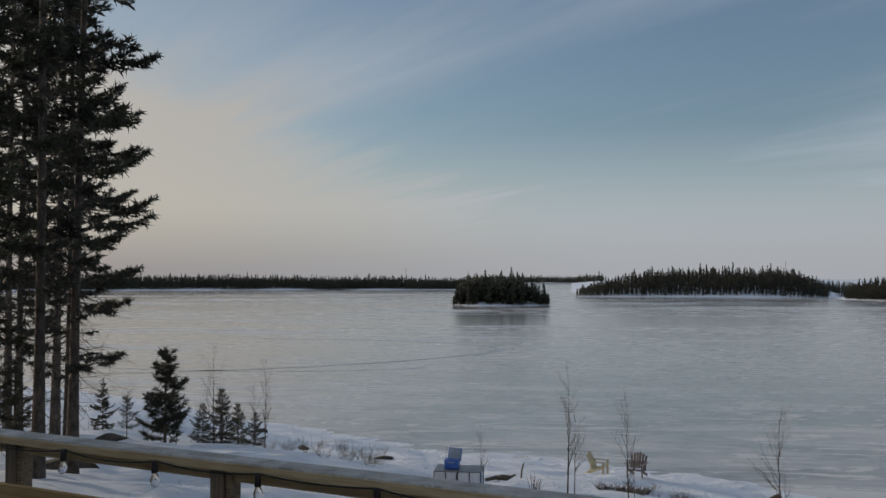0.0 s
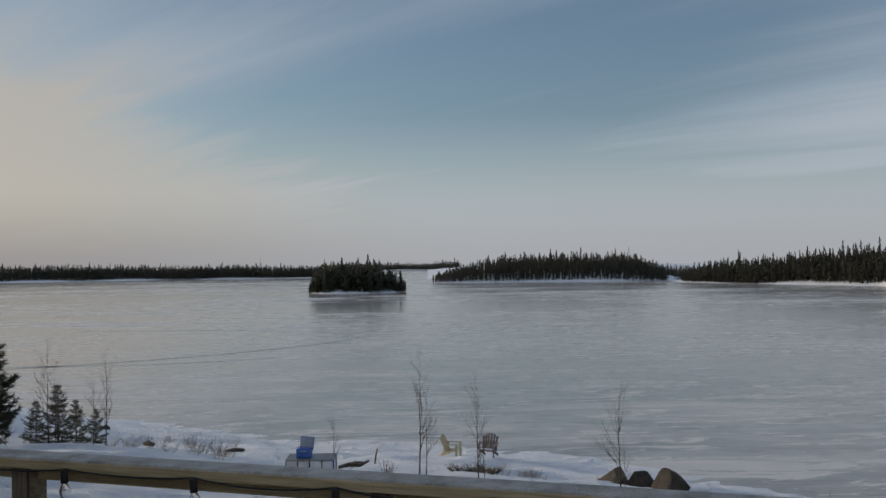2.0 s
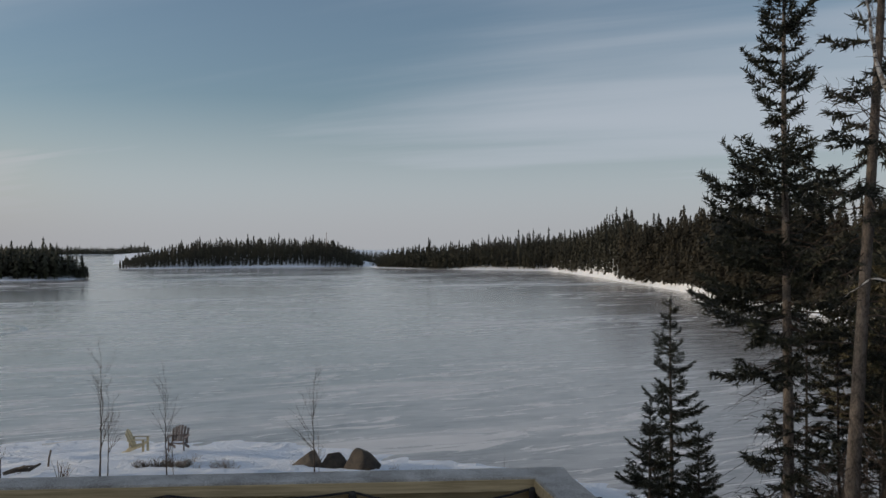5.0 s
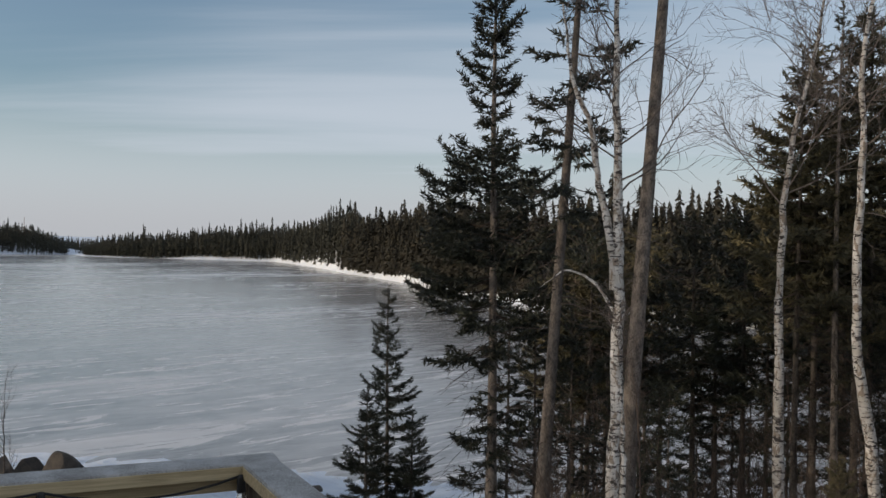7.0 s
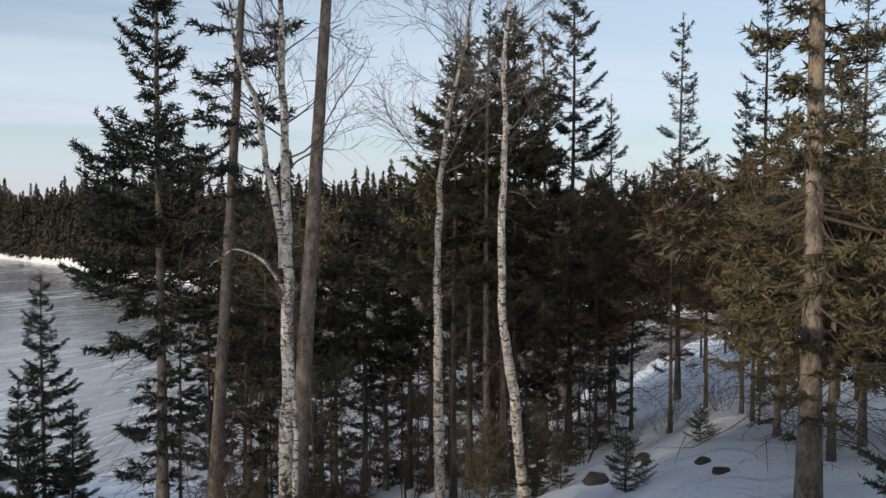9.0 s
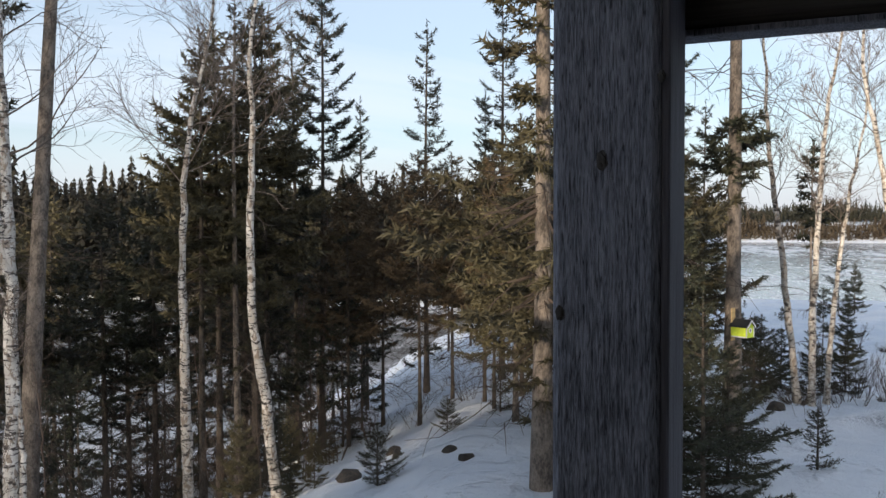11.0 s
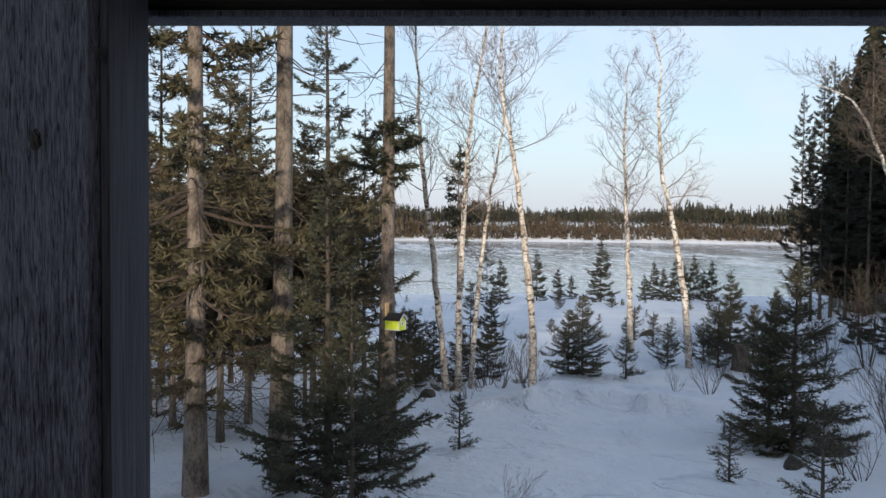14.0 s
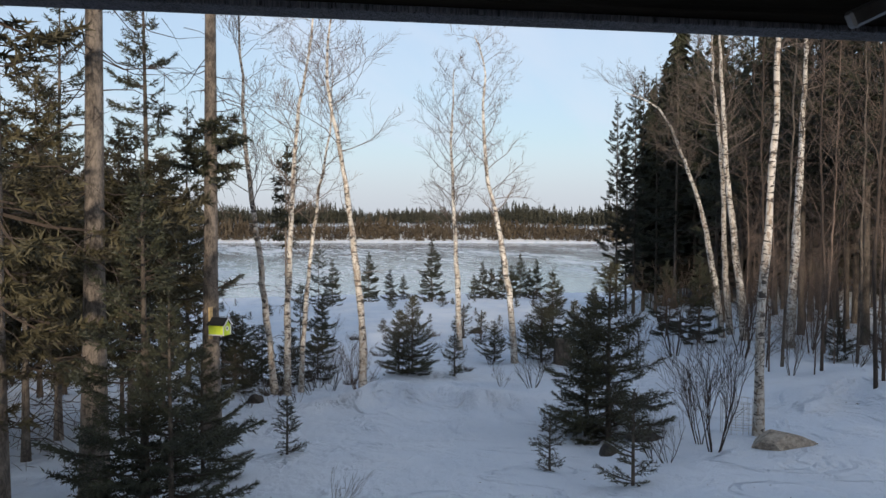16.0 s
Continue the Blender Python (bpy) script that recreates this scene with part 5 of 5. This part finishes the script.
def chair(m, mat, label, snow=False):
    """Adirondack chair: fan back, sloping seat, broad arms. It faces local -y."""
    ob = thing("garden_chair", m, label, "chair", "garden chairs on the shore")
    for k, x in enumerate((-0.25, -0.15, -0.05, 0.05, 0.15, 0.25)):
        top = 0.92 - 0.035 * abs(k - 2.5) ** 1.7
        part("back_slat", boxes(((x * 1.06, 0.30, 0.26 + top * 0.36), (0.088, 0.022, top * 0.86), (-24, x * 22, 0))), mat, ob)
    for k in range(5):
        part("seat_slat", boxes(((0, -0.26 + 0.115 * k, 0.36 - 0.022 * k), (0.54, 0.10, 0.022), (-10, 0, 0))), mat, ob)
    for x in (-0.34, 0.34):
        part("arm", boxes(((x, -0.02, 0.58), (0.13, 0.66, 0.024))), mat, ob)
        part("front_leg", boxes(((x * 0.88, -0.28, 0.285), (0.035, 0.10, 0.57))), mat, ob)
        part("rear_leg", boxes(((x * 0.80, 0.12, 0.21), (0.035, 0.95, 0.10), (-22, 0, 0))), mat, ob)
        part("arm_brace", boxes(((x * 0.88, 0.27, 0.42), (0.03, 0.06, 0.34))), mat, ob)
    part("back_rail", boxes(((0, 0.34, 0.55), (0.66, 0.03, 0.08), (-22, 0, 0))), mat, ob)
    if snow:
        pad = boxes(((0, -0.08, 0.375), (0.48, 0.42, 0.05), (-10, 0, 0)))
        part("snow_pad", pad, SNOW, ob, "snow lying on the seat")
    return ob


p = rest(10.3, 37.2, 0.03)
chair(pose(p.x, p.y, p.z, 0, 0, 62), YELLOW, "faded yellow slatted garden chair on the snowy shore")
p = rest(12.7, 35.4, 0.03)
chair(pose(p.x, p.y, p.z, 0, 0, -28), TAUPE, "weathered brown slatted garden chair with snow on the seat", True)

# pump crate with a blue jug on it
p = rest(1.1, 25.0)
crate = thing("storage_crate", pose(p.x, p.y, p.z - 0.22, 0, 0, -8), "white panelled crate in a grey metal frame on the slope", "crate")
for x in (-0.33, 0.33):
    part("panel", boxes(((x, -0.40, 0.32), (0.62, 0.02, 0.58))), WHITE_PAINT, crate, "white front panel")
for x in (-0.65, 0.65):
    part("side_panel", boxes(((x, 0, 0.32), (0.02, 0.78, 0.58))), PALE_BLUE, crate)
part("back_panel", boxes(((0, 0.40, 0.32), (1.3, 0.02, 0.58))), WHITE_PAINT, crate)
part("lid", boxes(((0, 0, 0.635), (1.36, 0.86, 0.03))), STEEL, crate, "grey metal lid")
for x, y in ((-0.67, -0.42), (0.67, -0.42), (-0.67, 0.42), (0.67, 0.42), (0, -0.42), (-0.34, -0.42), (0.34, -0.42)):
    part("frame_bar", boxes(((x, y, 0.31), (0.025, 0.025, 0.62))), BLACK, crate)
disc = lathe([(0.001, 0.012), (0.10, 0.012), (0.11, 0.0), (0.001, 0.0)], 16)
vent = part("vent", disc, BLACK, crate, "round dark vent")
vent.matrix_local = pose(-0.10, -0.415, 0.12, 90, 0, 0)
jug = thing("blue_cooler", pose(p.x - 0.20, p.y, p.z + 0.43, 0, 0, -12), "blue plastic cooler with its pale lid standing open", "cooler")
part("body", boxes(((0, 0, 0.13), (0.40, 0.34, 0.24))), BLUE, jug)
lid = part("lid", boxes(((0.05, 0.16, 0.37), (0.40, 0.03, 0.36), (-14, 4, 0))), BLUE, jug, "upright lid with a pale frosted face")
part("lid_face", boxes(((0.055, 0.136, 0.38), (0.35, 0.012, 0.31), (-14, 4, 0))), PALE_BLUE, lid)
part("handle", boxes(((0, -0.17, 0.20), (0.24, 0.03, 0.03))), PALE_BLUE, jug)

# leafless saplings and shrubs on the slope
SLENDER = [birch_shapes(70 + k, [(0, 0, -0.2), (0.03, 0.02, 1.0), (0.0, 0.05, 2.0), (0.08, 0, 3.4)], 0.055, 13, 0.22, 1.35, 1, bark=TWIG, twig_mat=TWIG, fork=5, rise=(1.2, 2.4), angle=0.45, stout=0.30) for k in range(3)]
for a, r, kind, size in ((8.25, 22.5, 0, 0.86), (8.7, 22.8, 2, 0.58), (12.2, 22.9, 1, 0.72), (12.6, 22.9, 2, 0.36), (21.45, 25.6, 2, 0.84), (21.75, 25.4, 1, 0.4), (2.6, 25.0, 1, 0.43), (-11.7, 31.3, 0, 0.85),
                         (-14.9, 29.5, 2, 0.82), (-14.5, 30.0, 1, 0.6), (-20.2, 31.0, 1, 0.5), (-12.4, 31.0, 2, 0.6), (34.0, 27.0, 1, 0.25), (0.2, 30, 1, 0.25), (-19.0, 30.0, 0, 0.35)):
    plant("leafless_sapling", SLENDER[kind], place(rest(a, r), a * 37, size), "slender leafless sapling on the snowy slope", group="leafless saplings", names=("trunk", "twig_mass"))
DEAD_SHRUB = shrub_shapes(80, 40, 0.42, 1.3, 0.011, 1, 4, BARK)
STALKS = shrub_shapes(81, 16, 0.55, 0.8, 0.003, 1, 3, STRAW)
TUFT = shrub_shapes(82, 9, 0.6, 0.5, 0.012, 0, 3, TWIG)
TWIGGY = shrub_shapes(83, 6, 1.9, 0.36, 0.011, 2, 7, TWIG)
TWIGGY_B = shrub_shapes(84, 7, 1.1, 0.6, 0.009, 2, 4, TWIG)
for a, r, size in ((11.2, 27.5, 1.0), (11.9, 27.7, 1.2), (12.6, 27.6, 1.1), (13.1, 27.9, 0.8), (10.6, 27.4, 0.8)):
    shrub("dark_shrub", DEAD_SHRUB, place(rest(a, r), a * 90, size), "low dark dead shrub flattened on the snow", group="shrubs on the slope")
rng = np.random.default_rng(17)
for q in range(42):
    a, r, size = ((rng.uniform(12.5, 16.5), rng.uniform(26, 29), rng.uniform(0.4, 0.75)), (rng.uniform(-13, -4), rng.uniform(29, 37), rng.uniform(0.8, 1.5)), (rng.uniform(24.5, 33), rng.uniform(25.5, 29), rng.uniform(0.4, 0.8)))[q % 3]
    shrub("dry_grass", STALKS, place(rest(a, r), rng.uniform(0, 360), size), "dry straw-coloured stalks standing in the snow", "grass", "dry stalks on the slope")
for a, r, size in ((5.9, 23.2, 1.0), (6.2, 23.0, 0.8), (19.9, 30.0, 0.5), (3.6, 26.8, 0.5)):
    shrub("stick_cluster", TUFT, place(rest(a, r), a * 50, size), "cluster of bare sticks poking out of the snow", group="shrubs on the slope")
for a, r, size, kind in ((136.4, 11.2, 0.95, 0), (135.6, 11.6, 0.75, 0), (140.9, 16.1, 0.62, 0), (132.8, 11.0, 0.75, 1), (133.6, 10.6, 0.6, 1), (112.5, 8.4, 0.38, 1), (109.6, 15.6, 0.5, 1), (110.4, 18.0, 0.7, 1), (113.0, 19.0, 0.8, 1),
                         (144.5, 17.0, 0.7, 1), (146.0, 18.0, 0.9, 1), (84.0, 17.5, 0.9, 1), (81.5, 17.0, 1.0, 1), (87.5, 19.0, 1.0, 1), (79.0, 15.5, 1.0, 1), (106.5, 15.5, 0.4, 1), (126.0, 28.0, 1.0, 0), (123.0, 26.0, 0.7, 1),
                         (134.0, 22.0, 1.3, 0), (138.0, 20.0, 1.2, 0), (142.0, 22.0, 1.3, 0), (131.5, 20.0, 0.9, 0), (64.0, 13.5, 1.0, 0), (67.5, 15.0, 1.2, 0), (72.0, 12.5, 0.9, 0), (77.0, 15.0, 0.9, 0), (57.0, 13.0, 1.1, 0)):
    shrub("leafless_shrub", (TWIGGY, TWIGGY_B)[kind], place(rest(a, r), a * 77, size), "leafless dark brown shrub standing in the snow", group="leafless shrubs")

rng = np.random.default_rng(31)
for q in range(44):
    a, r = rng.uniform(104.5, 131), rng.uniform(16.5, 34)
    if q % 4 == 0:
        a, r = rng.uniform(107.0, 114), rng.uniform(16.8, 19.5)
    shrub("leafless_shrub", (TWIGGY_B, DEAD_SHRUB)[q % 3 == 2], place(rest(a, r), a * 77, rng.uniform(0.35, 0.9)), "leafless dark brown shrub standing in the snow", group="leafless shrubs")

# stake and driftwood
p = rest(5.2, 30.0)
b = Build()
b.tube([(0, 0, -0.1), (0.03, 0, 0.25), (0.09, 0, 0.52)], [0.035, 0.03, 0.028], 7, True)
stake = tagged(part("wooden_stake", b, BARK), "dark leaning wooden stake in the snow", "stake")
stake.matrix_world = pose(p.x, p.y, p.z)
p = rest(3.8, 26.8)
b = Build()
b.tube([(-0.45, 0, 0.05), (-0.1, 0.1, 0.10), (0.2, 0, 0.08), (0.5, 0.05, 0.20)], [0.05, 0.07, 0.06, 0.03], 7, True)
b.tube([(-0.1, 0.1, 0.10), (0.05, -0.1, 0.2), (0.3, -0.2, 0.22)], [0.05, 0.04, 0.02], 6, True)
drift = tagged(part("driftwood", b, BARK), "dark driftwood branch lying on the snow", "driftwood")
drift.matrix_world = pose(p.x, p.y, p.z)


# ---- birdhouse on the trunk ----
def birdhouse(m):
    ob = thing("birdhouse", m, "lime green birdhouse with white trim and a dark roof", "birdhouse")
    bm = bmesh.new()
    w, d, h, g = 0.095, 0.12, 0.15, 0.085
    ring = [(-w, 0), (w, 0), (w, h), (0, h + g), (-w, h)]
    front = [bm.verts.new((x, -d, z)) for x, z in ring]
    rear = [bm.verts.new((x, d, z)) for x, z in ring]
    bm.faces.new(front)
    bm.faces.new(rear[::-1])
    for k in range(5):
        bm.faces.new((front[k], rear[k], rear[(k + 1) % 5], front[(k + 1) % 5]))
    bmesh.ops.recalc_face_normals(bm, faces=bm.faces)
    body = part("body", bm, LIME, ob)
    slope = math.degrees(math.atan2(g, w))
    for sign in (-1, 1):
        part("roof_panel", boxes(((sign * 0.062, 0, h + g * 0.5 + 0.006), (0.155, 0.29, 0.014), (0, sign * slope, 0))), BLACK, ob, "dark roof panel")
        part("gable_trim", boxes(((sign * 0.055, -0.147, h + g * 0.5), (0.150, 0.006, 0.020), (0, sign * slope, 0))), WHITE_PAINT, ob)
        part("corner_trim", boxes(((sign * w, -d - 0.003, h * 0.5), (0.016, 0.008, h))), WHITE_PAINT, ob)
    part("base_trim", boxes(((-w - 0.003, 0, 0.008), (0.008, 0.24, 0.016))), WHITE_PAINT, ob)
    ring = lathe([(0.020, 0.0), (0.020, 0.008), (0.034, 0.008), (0.034, 0.0)], 18)
    part("hole_ring", ring, WHITE_PAINT, body).matrix_local = pose(0, -d, 0.10, 90, 0, 0)
    hole = lathe([(0.001, 0.004), (0.019, 0.004), (0.019, 0.0)], 16)
    part("hole", hole, BLACK, body).matrix_local = pose(0, -d, 0.10, 90, 0, 0)
    part("back_board", boxes(((-0.03, 0.13, 0.17), (0.09, 0.02, 0.46))), NEW_WOOD, ob, "bare wooden mounting board")
    return ob


birdhouse(pose(12.68, -3.37, 7.27, 0, 0, -46))

# ---- wire guard at the birch ----
p = rest(137.9, 12.3)
guard = thing("wire_guard", pose(p.x, p.y, p.z - 0.05), "round galvanised wire mesh guard beside a birch", "wire guard")
for k in range(7):
    b = Build()
    t = np.linspace(0, 2 * np.pi, 25)
    b.tube(np.stack([0.24 * np.cos(t), 0.24 * np.sin(t), np.full(25, 0.05 + 0.07 * k)], -1), 0.006, 4)
    part("ring_wire", b, WHITE_PAINT, guard)
for k in range(20):
    b = Build()
    t = 2 * np.pi * k / 20
    b.tube([(0.24 * math.cos(t), 0.24 * math.sin(t), 0), (0.24 * math.cos(t), 0.24 * math.sin(t), 0.48)], 0.006, 4)
    part("upright_wire", b, WHITE_PAINT, guard)

# ---- far mast ----
for a, r, tall in ((-2.5, 680.0, 15.0), (21.9, 450.0, 12.0)):
    p = rest(a, r)
    b = Build()
    b.tube([(p.x, p.y, p.z), (p.x, p.y, p.z + tall)], 0.13, 5)
    tagged(part("radio_mast", b, TAUPE), "thin radio mast on the far shore", "mast")

# ---- sled tracks on the ice ----
for number, (ax, ay, bx, by, cx, cy, w) in enumerate(((-36, 80, -8, 84, 6, 104, 0.45), (6, 104, 12, 122, -30, 128, 0.4), (-55, 96, -20, 76, -2, 86, 0.35))):
    s = np.linspace(0, 1, 60)
    mid = np.stack([(1 - s) ** 2 * ax + 2 * s * (1 - s) * bx + s * s * cx, (1 - s) ** 2 * ay + 2 * s * (1 - s) * by + s * s * cy], -1)
    across = np.gradient(mid, axis=0)
    across = np.stack([-across[:, 1], across[:, 0]], -1) / np.linalg.norm(across, axis=1, keepdims=True)
    b = Build()
    v = np.concatenate([np.column_stack([mid + across * w, np.full(60, 0.006)]), np.column_stack([mid - across * w, np.full(60, 0.006)])])
    k = np.arange(59)
    b.add(v, np.stack([k + 60, k + 61, k + 1, k], -1))
    tagged(part("ice_track", b, TRACK), "dark curved vehicle track across the ice", "track", kind="structure")

# ---- hut on the island ----
hut = thing("white_hut", pose(22.09, 302.23, 0.25, 0, 0, 6), "small white hut at the water's edge of the island", "hut")
part("wall", boxes(((0, 0, 0.5), (2.0, 1.4, 1.1))), WHITE_PAINT, hut)
part("roof", boxes(((0, 0, 1.09), (2.2, 1.6, 0.08))), SNOW, hut, "snow-covered flat roof")
